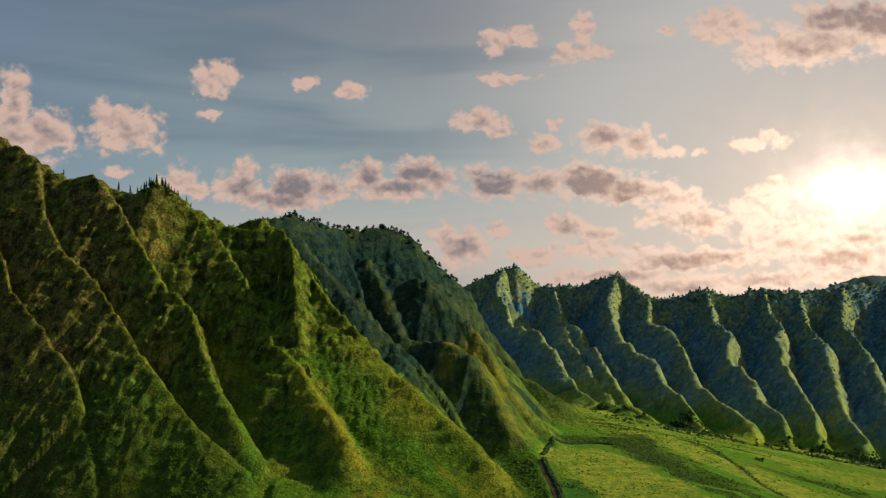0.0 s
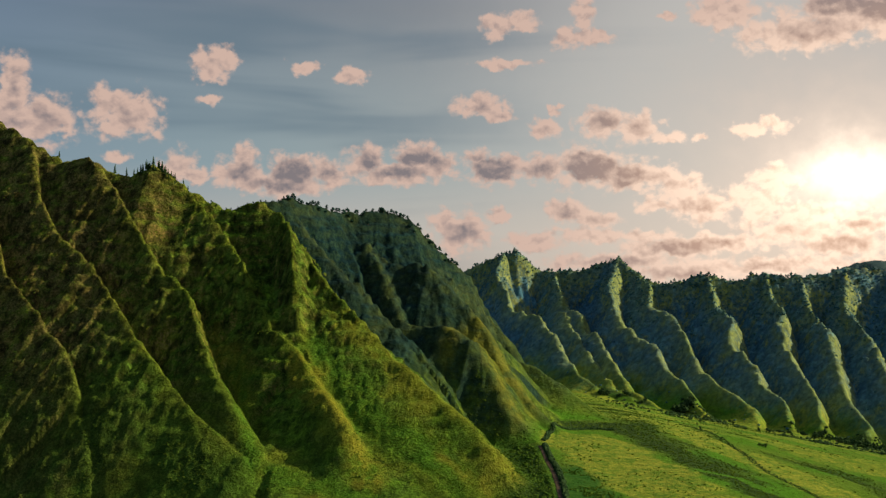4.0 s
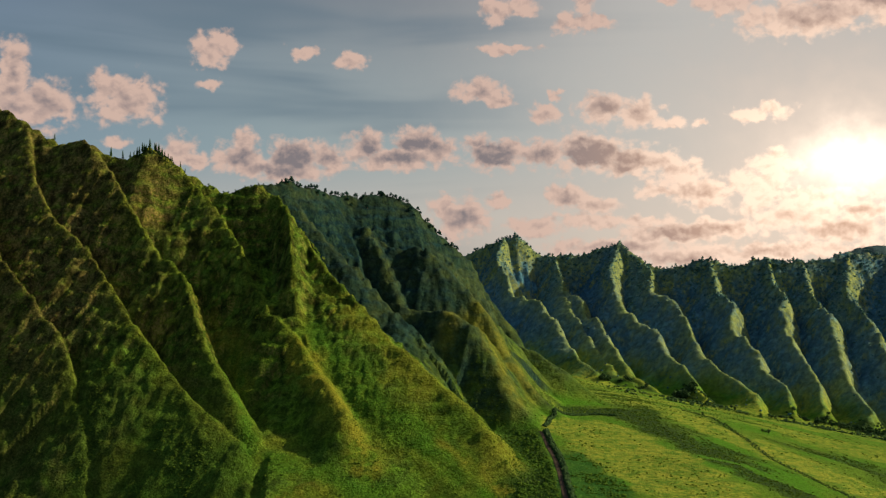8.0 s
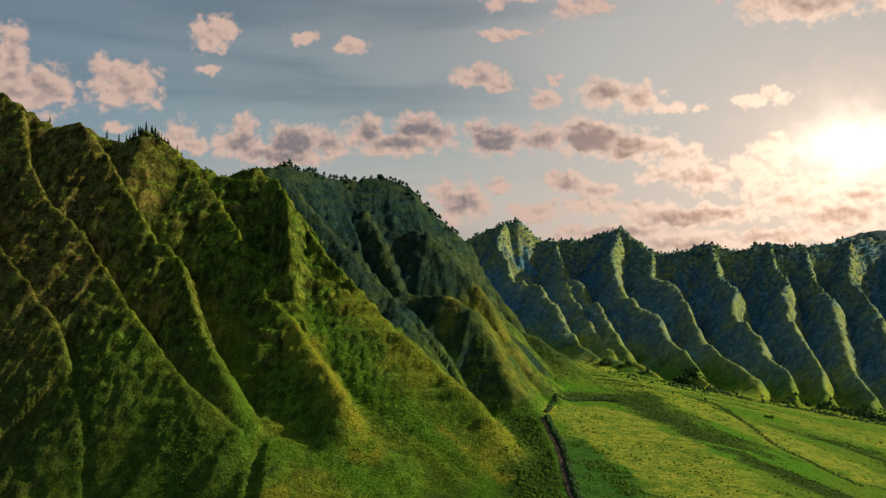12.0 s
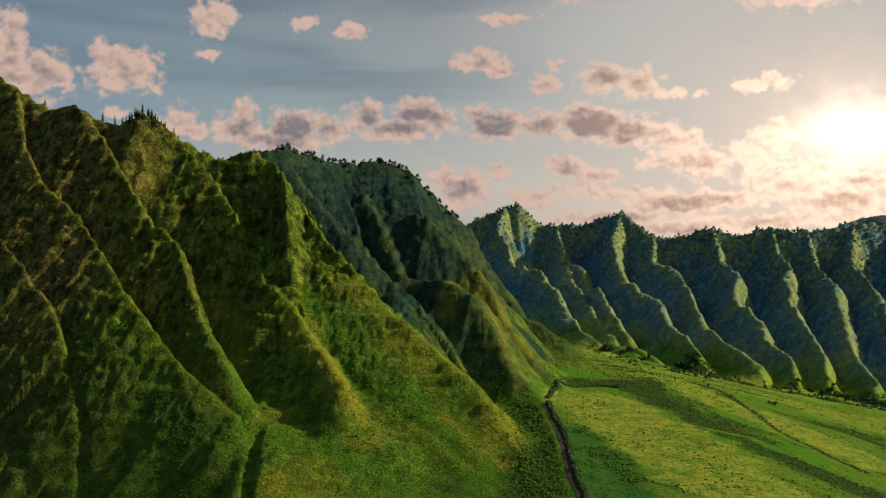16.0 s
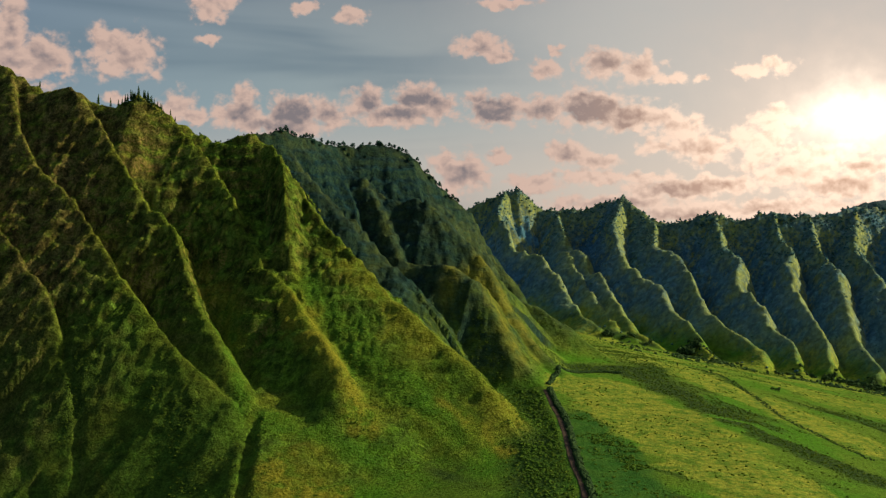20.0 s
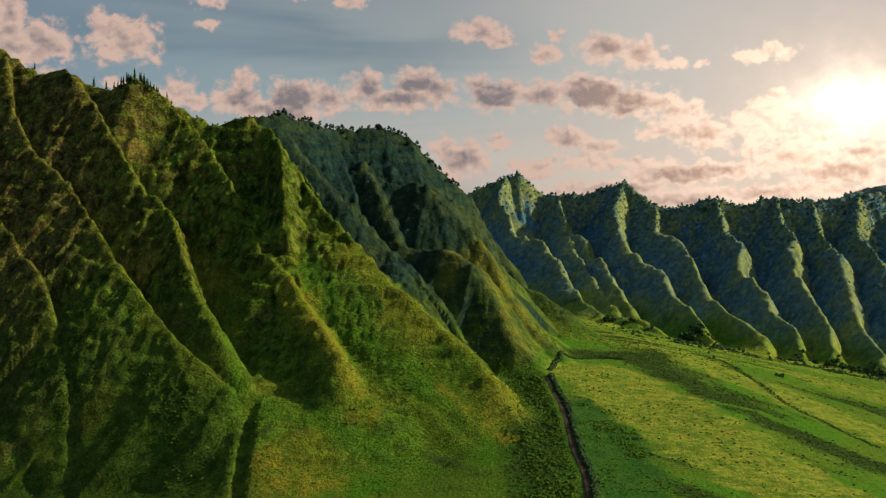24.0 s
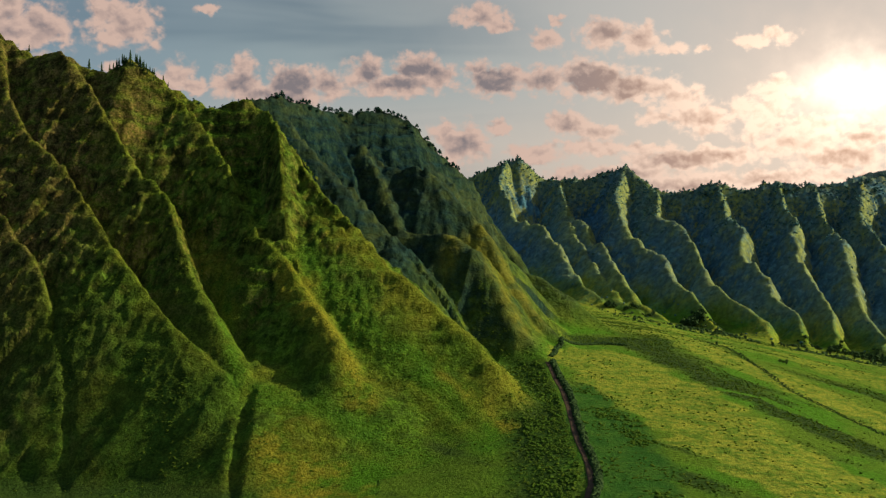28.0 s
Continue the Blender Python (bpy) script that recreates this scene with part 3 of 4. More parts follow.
def land(x, y):
    """Height of the land, of the floor alone, the nearest crest's index and the distance to its line."""
    bend = np.where(y > 2300, 1.7, 0.35 + 0.65 * ease((y - 1500) / 130))
    u = x + bend * (7 * fbm(x / 70, y / 70, 3) + 2 * fbm(x / 18 + 5, y / 18, 2))
    v = y + bend * (7 * fbm(x / 70 + 31, y / 70 + 9, 3) + 2 * fbm(x / 18, y / 18 + 5, 2))
    distant = ease((y - 2350) / 200)
    u = u + distant * 26 * fbm(x / 170 + 8, y / 130, 2)
    h = np.full(x.shape, -500.0)
    top, who, far = np.full(x.shape, -1e9), np.zeros(x.shape, int), np.full(x.shape, 1e3)
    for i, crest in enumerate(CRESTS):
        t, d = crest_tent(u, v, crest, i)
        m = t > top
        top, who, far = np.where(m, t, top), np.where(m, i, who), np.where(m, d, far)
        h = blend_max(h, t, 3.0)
    # the near mountainside behind its spurs, shallow gullies cut into it
    su, sv = u, v
    skirt = np.interp(sv, SKIRT_Y, SKIRT_Z) - 0.9 * np.maximum(0, su - np.interp(sv, EDGE_Y, EDGE_X))
    beyond, upper = np.maximum(0, np.interp(sv, BANK_Y, BANK_X) - su), ease((sv - 1320) / 260)
    skirt = skirt - 0.20 * ease((sv - 1330) / 150) * np.clip(np.interp(sv, FLANK_Y, FLANK_X) - su, 0, 80) * np.exp(-np.maximum(0, np.interp(sv, BANK_Y, BANK_X) - su) / 60)
    skirt = skirt - 140 * (1 - np.exp(-(0.50 + 0.45 * upper) * beyond / 140))
    h = blend_max(h, skirt, 6.0)
    for run, half, deep in GULLIES:
        d = run_distance(u, v, run)
        h = h - deep * np.exp(-(d / half) ** 2)
    ground = floor_height(x, y)
    ledge = (1.0 + 0.8 * fbm(x / 50, y / 50, 2)) * (0.8 + 1.1 * ease((h - 190) / 120)) * np.sin(h / 2.6 + 3.0 * fbm(x / 120, y / 120, 2))
    rough = 3.4 * fbm(x / 38, y / 38, 4, 0.55) + 1.5 * fbm(x / 10, y / 10, 3, 0.6) + ledge
    rough = rough + distant * 9.0 * fbm(x / 75 + 50, y / 75, 3)
    rough = rough * (1 - 0.55 * ease((-180 - x) / 40) * ease((1480 - y) / 80))
    flank = ease((x + 190) / 50) * ease((1570 - y) / 60)
    knoll = 6.5 * fbm(x / 34 + 21, y / 34 + 3, 3, 0.55) * (y < 2300) * ease((h - ground - 60) / 90) * (1 - np.exp(-far / 14)) * (1 - 0.75 * flank)
    rough = rough + knoll
    bench = h / 30 + 1.6 * fbm(x / 160 + 11, y / 160, 2)
    rough = rough + (y < 2300) * 2.6 * np.sin(6.283 * bench + 0.9 * np.sin(6.283 * bench)) * np.clip(0.55 + 1.6 * fbm(x / 80 + 60, y / 80, 3), 0, 1) * ease((h - ground - 90) / 80) * (1 - np.exp(-far / 16)) * (1 - 0.5 * flank)
    bushes = bushiness(x, y, h - ground, far)
    canopy = np.where(y > 2300, 10.0 * clumps(x, y, 15.0, 5)[0], 3.4 * clumps(x, y, 7.5, 9)[0] + 1.3 * clumps(x, y, 4.2, 21)[0])
    canopy = np.where((y < 2300) & (x > -330) & (y > 1600 + 0.25 * x), 6.0 * clumps(x, y, 9.5, 40)[0], canopy)
    rough = rough + canopy * bushes
    steep = np.clip((h - ground) / 30, 0, 1) * np.clip(0.35 + (h - ground) / 220, 0, 1)
    h = blend_max(h + steep * rough, ground, np.where(y > 2300, 42.0, 20.0 + 34.0 * ease((y - 1560) / 120)))
    return h, ground, who, far


def mesh_of(name, verts, quads, mat, parent=None, smooth=True, attributes=()):
    me = bpy.data.meshes.new(name)
    k = quads.shape[1]
    me.vertices.add(len(verts))
    me.vertices.foreach_set("co", np.ascontiguousarray(verts, dtype=np.float32).ravel())
    me.loops.add(quads.size)
    me.loops.foreach_set("vertex_index", np.ascontiguousarray(quads, dtype=np.int32).ravel())
    me.polygons.add(len(quads))
    me.polygons.foreach_set("loop_start", np.arange(0, quads.size, k, dtype=np.int32))
    me.polygons.foreach_set("use_smooth", np.full(len(quads), smooth))
    for key, values in attributes:
        a = me.attributes.new(key, "FLOAT", "POINT")
        a.data.foreach_set("value", np.ascontiguousarray(values, dtype=np.float32))
    me.update(calc_edges=True)
    me.materials.append(mat)
    ob = new(name, me)
    ob.parent = parent
    return ob


def grid(xs, ys):
    x, y = np.meshgrid(xs, ys, indexing="ij")
    n, m = len(xs), len(ys)
    i = np.arange(n * m).reshape(n, m)
    quads = np.stack([i[:-1, :-1], i[1:, :-1], i[1:, 1:], i[:-1, 1:]], -1).reshape(-1, 4)
    return x.ravel(), y.ravel(), quads


def pick(verts, quads, attributes=()):
    """Only the vertices that these faces use."""
    used, inverse = np.unique(quads, return_inverse=True)
    return verts[used], inverse.reshape(quads.shape), [(k, v[used]) for k, v in attributes]


def band(x, y, run, half, soft, wild=0.0):
    """1 inside a strip of land along a run, 0 outside it."""
    d = run_distance(x, y, run) + wild * fbm(x / 30 + half, y / 30, 4)
    return np.clip((half - d) / soft + 0.5, 0, 1)


ROAD = [(123, 1585), (124, 1528), (127, 1444), (126, 1371), (122, 1263), (122, 1190), (119, 1126), (111, 1084), (93, 993)]
HEDGE_TRACK = [(130, 1610), (154, 1683), (203, 1725), (239, 1723)]
MEADOW = [(190, 1610), (222, 1500), (248, 1400), (272, 1281), (300, 1194), (323, 1118)]
SCRUB_BELT = [(140, 1760), (250, 1745), (287, 1640), (328, 1520), (362, 1420), (417, 1310)]
DARK_APRON = [(177, 1880), (225, 2050), (285, 2010), (300, 1800), (280, 1700)]
BRIGHT_STRIP = [(310, 1491), (352, 1483), (379, 1427), (410, 1380)]
UPPER_MEADOW = [(300, 1900), (338, 1775), (388, 1674), (438, 1561), (479, 1462)]
FIELD_HEDGE = [(366, 1913), (399, 1718), (406, 1565), (430, 1475), (456, 1400)]
YELLOW_SLOPE = [(-158, 1312), (-140, 1280), (-110, 1230)]
# sunlit crest sides and spur flanks, painted as yellow bands
LIT_RIDGES = [[(-165, 1515), (-139, 1480), (-110, 1430), (-78, 1372)], [(-110, 1565), (-68, 1530), (-24, 1495), (34, 1445), (66, 1400)], [(-300, 1590), (-262, 1545), (-240, 1500)],
                 [(12, 1697), (47, 1735), (66, 1691), (81, 1657), (98, 1637)], [(58, 1741), (79, 1729), (99, 1706), (116, 1688)]]
VIVID_GRASS = [([(-257, 1539), (-232, 1451), (-217, 1411)], 9), ([(-165, 1529), (-121, 1494), (-79, 1456), (-27, 1412), (21, 1365)], 20), ([(-185, 1394), (-133, 1367), (-60, 1329)], 14)]
# stripe of sunlight painted yellow across the slope
LIT_STREAK = [(0, 1410), (40, 1370), (72, 1315)]


def cover_of(x, y, h, ground, far):
    """How much of each plant cover grows at a place; far crest strips and yellow bands also carry painted sunlight."""
    open_land = np.where(y > 2300, np.clip((70 - (h - ground)) / 55 + 0.4 * fbm(x / 60, y / 60, 3), 0, 1), np.clip((18 - (h - ground)) / 14, 0, 1))
    meadow = np.maximum(band(x, y, MEADOW, 62, 10, 22), band(x, y, UPPER_MEADOW, 38, 14, 26))
    yellow = np.maximum(band(x, y, YELLOW_SLOPE, 32, 24, 34), band(x, y, LIT_STREAK, 9, 14, 14))
    for k, run in enumerate(LIT_RIDGES):
        yellow = np.maximum(yellow, (0.9, 0.45, 0.5, 0.6, 0.6)[k] * band(x, y, run, (17, 13, 10, 15, 13)[k], 18, 20))
    vivid = 0
    for run, half in VIVID_GRASS:
        vivid = np.maximum(vivid, band(x, y, run, half, 14, 14))
    along, across = 0.6 * x - 0.8 * y, 0.8 * x + 0.6 * y
    patch = np.clip(2.6 * fbm(along / 190 + 3, across / 38, 4) + 0.1 + 0.35 * ease((y - 2000) / 300), 0, 1) * (x > 150)
    meadow = np.maximum(meadow * (x > 124), 0.9 * patch * (y > 1680))
    scrub = np.maximum(band(x, y, SCRUB_BELT, 30, 14, 24), np.clip(3.0 * (fbm(along / 170 + 70, across / 34, 4) - 0.10), 0, 1) * 0.9)
    scrub = np.maximum(scrub, band(x, y, [(px - 36, py) for px, py in ROAD], 30, 20, 20) * 0.75)
    scrub = np.maximum(scrub, 0.9 * band(x, y, DARK_APRON, 30, 24, 30))
    bright = band(x, y, BRIGHT_STRIP, 7, 5, 7)
    lush = band(x, y, [(px + 36, py) for px, py in ROAD[2:]], 38, 18, 22) * (1 - meadow)
    scrub = np.maximum(scrub, np.clip((-120 - x) / 80, 0, 0.9)) * (1 - bright) * (1 - 0.8 * meadow)
    bushes = bushiness(x, y, h - ground, far)
    small, large = clumps(x, y, 7.5, 9), clumps(x, y, 15.0, 5)
    crown, tone = (np.where(y > 2300, b, a) for a, b in zip(small, large))
    smooth = ease((1500 - y) / 80) * ease((170 - (h - ground)) / 80) * (y < 2300)
    smooth = np.maximum(smooth, ease((-185 - x) / 50) * ease((1580 - y) / 60) * ease((240 - (h - ground)) / 80))
    smooth = np.maximum(smooth, ease((x + 190) / 50) * ease((1570 - y) / 60))
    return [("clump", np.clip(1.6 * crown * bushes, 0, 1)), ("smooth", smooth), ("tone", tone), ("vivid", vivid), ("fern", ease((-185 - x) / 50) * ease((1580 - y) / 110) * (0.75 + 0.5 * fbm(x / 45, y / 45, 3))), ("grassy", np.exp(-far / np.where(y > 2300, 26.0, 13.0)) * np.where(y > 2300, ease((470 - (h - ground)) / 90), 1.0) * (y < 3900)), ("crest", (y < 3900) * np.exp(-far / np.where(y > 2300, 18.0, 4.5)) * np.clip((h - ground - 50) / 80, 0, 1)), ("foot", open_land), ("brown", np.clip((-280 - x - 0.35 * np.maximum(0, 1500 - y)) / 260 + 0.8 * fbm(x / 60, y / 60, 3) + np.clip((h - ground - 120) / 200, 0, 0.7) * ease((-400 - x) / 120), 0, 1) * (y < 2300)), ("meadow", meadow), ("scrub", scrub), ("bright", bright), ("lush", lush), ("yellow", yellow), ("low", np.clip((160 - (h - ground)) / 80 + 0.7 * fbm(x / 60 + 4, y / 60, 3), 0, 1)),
            ("wood", np.clip((h - ground - np.where(y > 2300, 45, 215)) / 70 + 0.8 * fbm(x / 90 + 14, y / 90, 4), 0, 1))]


MOUNTAINS = []
for label in ("steep green fluted mountain ridge with brown grassy crests", "forested middle mountain behind the spurs, its shade painted dark",
              "far fluted mountain wall, haze and sunlit spur crests painted in", "distant mountain top behind the wall, painted bluish for haze"):
    MOUNTAINS.append(tagged(new("mountain"), label, "mountain", "mountains round the valley"))
PATCHES = [(np.arange(-1150, 460, 2.0), np.arange(1080, 2302, 2.0)), (np.arange(-420, 1900, 4.5), np.arange(2297.5, 3950, 4.5)),
           (np.arange(700, 2600, 15.0), np.arange(3945, 4700, 15.0))]
for xs, ys in PATCHES:
    x, y, quads = grid(xs, ys)
    h, ground, who, far = land(x, y)
    verts = np.stack([x, y, h], 1)
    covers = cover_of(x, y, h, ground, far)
    proud = ((h - ground)[quads].max(1) > 0.35) | ((x[quads].min(1) < -56) & (ys[0] < 2000))
    owner = who[quads[:, 0]]
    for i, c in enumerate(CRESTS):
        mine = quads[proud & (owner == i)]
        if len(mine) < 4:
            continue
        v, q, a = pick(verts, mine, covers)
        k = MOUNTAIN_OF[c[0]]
        mesh_of("spur" if len(c[0]) == 1 else "ridge", v, q, (near_slope, mid_shade_slope, far_haze_slope, haze_slope)[k], MOUNTAINS[k], True, a)

# ---------------------------------------------------------------- valley floor
def axis(lo, hi, step, end_lo, end_hi):
    out, s, p = [], step, lo
    while p > end_lo:
        s *= 1.25
        p -= s
        out.append(p)
    mid = list(np.arange(lo, hi, step))
    s, p = step, hi
    tail = [hi]
    while p < end_hi:
        s *= 1.25
        p += s
        tail.append(p)
    return np.array(out[::-1] + mid + tail)


x, y, quads = grid(axis(-60, 950, 3.0, -4700, 4800), axis(1000, 2800, 3.5, -4600, 4800))
h, ground, who, far = land(x, y)
z = np.where((h - ground > 1.5) | ((x < -62) & (x > -1140) & (y > 1090) & (y < 2290)), ground - 5.0, h)
ground_sheet = mesh_of("ground", np.stack([x, y, z], 1), quads, valley_grass, None, True, cover_of(x, y, h, ground, far))
tagged(ground_sheet, "green valley floor of grass meadows and scrub", "ground", kind="structure")

# ---------------------------------------------------------------- road
def spot(x, y):
    """Height of the land at single places."""
    return land(np.atleast_1d(np.asarray(x, float)), np.atleast_1d(np.asarray(y, float)))[0]


def smooth_run(run, step):
    """A rounded line through a run of plan points."""
    p = np.array(run, float)
    p = np.vstack([2 * p[0] - p[1], p, 2 * p[-1] - p[-2]])
    out = []
    for a, b, c, d in zip(p, p[1:], p[2:], p[3:]):
        n = max(2, int(np.hypot(*(c - b)) / step))
        t = np.linspace(0, 1, n, endpoint=False)[:, None]
        out.append(0.5 * (2 * b + (c - a) * t + (2 * a - 5 * b + 4 * c - d) * t ** 2 + (3 * b - a - 3 * c + d) * t ** 3))
    return np.vstack(out)


def ribbon(name, run, profile, mat, wobble=0.0):
    """A strip laid on the land; profile gives offsets across and heights."""
    line = smooth_run(run, 4.0)
    side = np.gradient(line, axis=0)
    side = np.stack([side[:, 1], -side[:, 0]], 1) / np.hypot(side[:, 0], side[:, 1])[:, None]
    wide = 1 + wobble * fbm(np.arange(len(line)) / 6.0, np.zeros(len(line)), 3)[:, None]
    rows = []
    for off, up in profile:
        q = line + side * off * wide
        rows.append(np.column_stack([q, spot(line[:, 0], line[:, 1]) * 0.3 + spot(q[:, 0], q[:, 1]) * 0.7 + up]))
    n, m = len(line), len(profile)
    i = np.arange(n * m).reshape(m, n)
    quads = np.stack([i[:-1, :-1], i[:-1, 1:], i[1:, 1:], i[1:, :-1]], -1).reshape(-1, 4)
    return mesh_of(name, np.concatenate(rows), quads, mat)


road = ribbon("road", ROAD, ((-3.2, -1.0), (-2.3, 0.4), (-1.4, 0.25), (-0.5, 0.4), (0.5, 0.4), (1.4, 0.25), (2.3, 0.4), (3.2, -1.0)), red_earth, 0.25)
tagged(road, "reddish bare earth track through the grass", "road", kind="structure")

# ---------------------------------------------------------------- plants
def lump(seed, fine=True):
    """A leafy clump of unit size with an uneven outline."""
    bm = bmesh.new()
    bmesh.ops.create_icosphere(bm, subdivisions=2 if fine else 1, radius=1.0)
    r = np.random.default_rng(seed)
    off = r.random(3) * 20
    for v in bm.verts:
        k = 1 + 0.55 * noise.noise(Vector(v.co * 1.7) + Vector(off)) + 0.3 * r.uniform(-1, 1)
        v.co = Vector((v.co.x * k, v.co.y * k, v.co.z * k * 0.85))
    verts = np.array([v.co[:] for v in bm.verts])
    faces = np.array([[v.index for v in f.verts] for f in bm.faces])
    bm.free()
    return verts, faces


LUMPS = [lump(s) for s in range(6)]
PEBBLES = [lump(s + 20, False) for s in range(6)]


def scatter(name, xy, size, tall, mat, shapes, label, category="shrubs", seed=1):
    """One object of many clumps standing on the land."""
    r = np.random.default_rng(seed)
    zz = spot(xy[:, 0], xy[:, 1])
    turn, kind = r.random(len(xy)) * 6.283, r.integers(0, len(shapes), len(xy))
    vs, fs, done = [], [], 0
    for k, (tv, tf) in enumerate(shapes):
        m = kind == k
        c, s = np.cos(turn[m])[:, None], np.sin(turn[m])[:, None]
        sx, sz = size[m][:, None], (size[m] * tall[m])[:, None]
        v = np.stack([xy[m, 0:1] + sx * (c * tv[:, 0] - s * tv[:, 1]), xy[m, 1:2] + sx * (s * tv[:, 0] + c * tv[:, 1]),
                      zz[m][:, None] + sz * (0.35 + tv[:, 2])], -1)
        n = m.sum()
        vs.append(v.reshape(-1, 3))
        fs.append((tf[None] + (done + np.arange(n) * len(tv))[:, None, None]).reshape(-1, 3))
        done += n * len(tv)
    ob = mesh_of(name, np.concatenate(vs), np.concatenate(fs), mat, None, False)
    return tagged(ob, label, category, kind="stuff")


def candidates(n, x0, x1, y0, y1, seed, keep):
    r = np.random.default_rng(seed)
    xy = np.column_stack([r.uniform(x0, x1, n), r.uniform(y0, y1, n)])
    h, ground, who, far = land(xy[:, 0], xy[:, 1])
    covers = dict(cover_of(xy[:, 0], xy[:, 1], h, ground, far))
    steep = (spot(xy[:, 0] + 3, xy[:, 1]) - h) ** 2 + (spot(xy[:, 0], xy[:, 1] + 3) - h) ** 2
    p = keep(xy, h - ground, who, far, covers, np.sqrt(steep) / 3)
    return xy[r.random(n) < p], r


def thick(x, y, size, low):
    return np.clip((fbm(x / size, y / size, 4) - low) * 3, 0, 1)


# scrub on the near spurs
xy, r = candidates(90000, -760, 330, 1180, 1880, 11, lambda p, up, who, far, c, s:
                   (up > 2) * np.where(np.isin(who, [i for i, q in enumerate(CRESTS) if q[0] in ("n", "left_ridge")]), 1.0, 0.6 * (up < 110)) * (0.05 + 0.9 * thick(p[:, 0], p[:, 1], 45, 0.0) * np.clip(s - 0.3, 0.25, 1)) * (1 - 0.6 * c["foot"]))
scatter("slope_shrubs", xy, 0.6 + 1.2 * r.random(len(xy)) ** 2.2, r.uniform(0.4, 0.7, len(xy)), shrub_leaf, PEBBLES,
        "green shrubs scattered over the steep slopes", seed=2)
# woods and bushes on the far wall
xy, r = candidates(40000, 60, 1500, 2500, 3640, 13, lambda p, up, who, far, c, s:
                   (up > 5) * np.clip(0.03 + thick(p[:, 0], p[:, 1], 90, 0.06) * np.clip((up - 150) / 160, 0.0, 1) + np.clip((up - 240) / 70, 0, 1), 0, 1) * np.where((far < 14) & (up < 260), 0.25, 1))
scatter("far_woods", xy, 1.2 + 2.8 * r.random(len(xy)) ** 1.4, r.uniform(0.6, 0.95, len(xy)), far_haze_leaf, PEBBLES, "dark woods on the far mountain wall, tinted blue for haze", "woods", 4)
# scrub on the valley floor
xy, r = candidates(80000, 30, 700, 1080, 2700, 14, lambda p, up, who, far, c, s:
                   (up < 25) * np.clip(0.8 * c["scrub"] + 0.16 * c["meadow"] * thick(p[:, 0], p[:, 1], 40, 0.1) + 0.5 * c["lush"] * thick(p[:, 0], p[:, 1], 26, 0.22) + 0.02, 0, 1) * (run_distance(p[:, 0], p[:, 1], ROAD) > 6))
scatter("valley_scrub", xy, r.uniform(0.5, 1.7, len(xy)), r.uniform(0.45, 0.75, len(xy)), shrub_leaf, PEBBLES, "low green scrub on the valley floor", seed=5)
xy, r = candidates(2500, 330, 1050, 2300, 2760, 15, lambda p, up, who, far, c, s: (up < 30) * thick(p[:, 0], p[:, 1], 80, 0.05))
scatter("foot_bushes", xy, r.uniform(1.5, 4.5, len(xy)), r.uniform(0.7, 1.1, len(xy)), dark_leaf, PEBBLES, "dark bushes at the foot of the far wall", seed=6)


# bushes along the track's uphill side, and clumps in the lush grass below it
xy, r = candidates(26000, 40, 260, 1000, 1640, 16, lambda p, up, who, far, c, s:
                   (up < 30) * np.where(run_distance(p[:, 0], p[:, 1], [(a - 27, b) for a, b in ROAD]) < 20, 0.14 + 0.80 * thick(p[:, 0], p[:, 1], 30, 0.02), 0.8 * c["lush"] * thick(p[:, 0], p[:, 1], 30, 0.25)) * (run_distance(p[:, 0], p[:, 1], ROAD) > 6.5))
scatter("track_bushes", xy, 0.6 + 1.5 * r.random(len(xy)) ** 1.5, r.uniform(0.5, 0.8, len(xy)), bush_leaf, LUMPS, "leafy green bushes along the earth track", seed=7)


def hedge(name, run, offset, wide, size, label, seed):
    line = smooth_run(run, 1.6)
    r = np.random.default_rng(seed)
    side = np.gradient(line, axis=0)
    side = np.stack([-side[:, 1], side[:, 0]], 1) / np.hypot(side[:, 0], side[:, 1])[:, None]
    xy = np.repeat(line, 2, 0) + np.repeat(side, 2, 0) * (offset + r.uniform(-wide, wide, (2 * len(line), 1)))
    scatter(name, xy, r.uniform(0.7, 1.15, len(xy)) * size, r.uniform(0.9, 1.4, len(xy)), dark_leaf, LUMPS, label, "hedge", seed)


hedge("hedge", ROAD, 6.2, 2.0, 2.3, "dark dense hedge beside the earth track", 31)
hedge("hedge", HEDGE_TRACK, 0.0, 2.0, 1.9, "dark hedge curving round the head of the meadow", 32)
hedge("hedge", FIELD_HEDGE, 0.0, 5.0, 0.7, "broken dark hedge between the meadows", 33)


# ---------------------------------------------------------------- trees
def part(name, bm, mat, parent, label=""):
    me = bpy.data.meshes.new(name)
    bm.to_mesh(me)
    bm.free()
    me.materials.append(mat)
    ob = new(name, me)
    ob.parent = parent
    return tagged(ob, label)


def limb(bm, a, b, ra, rb, n=6):
    """A tapered limb from a to b."""
    a, b = Vector(a), Vector(b)
    q = (b - a).to_track_quat("Z", "Y")
    rings = [[bm.verts.new(p + q @ Vector((rr * math.cos(k * 6.2832 / n), rr * math.sin(k * 6.2832 / n), 0))) for k in range(n)] for p, rr in ((a, ra), (b, rb))]
    for k in range(n):
        bm.faces.new((rings[0][k], rings[0][(k + 1) % n], rings[1][(k + 1) % n], rings[1][k]))


def add_lump(bm, shape, where, size, turn):
    tv, tf = shape
    c, s = math.cos(turn), math.sin(turn)
    vs = [bm.verts.new((where[0] + size[0] * (c * x - s * y), where[1] + size[0] * (s * x + c * y), where[2] + size[1] * z)) for x, y, z in tv]
    for f in tf:
        bm.faces.new([vs[k] for k in f])


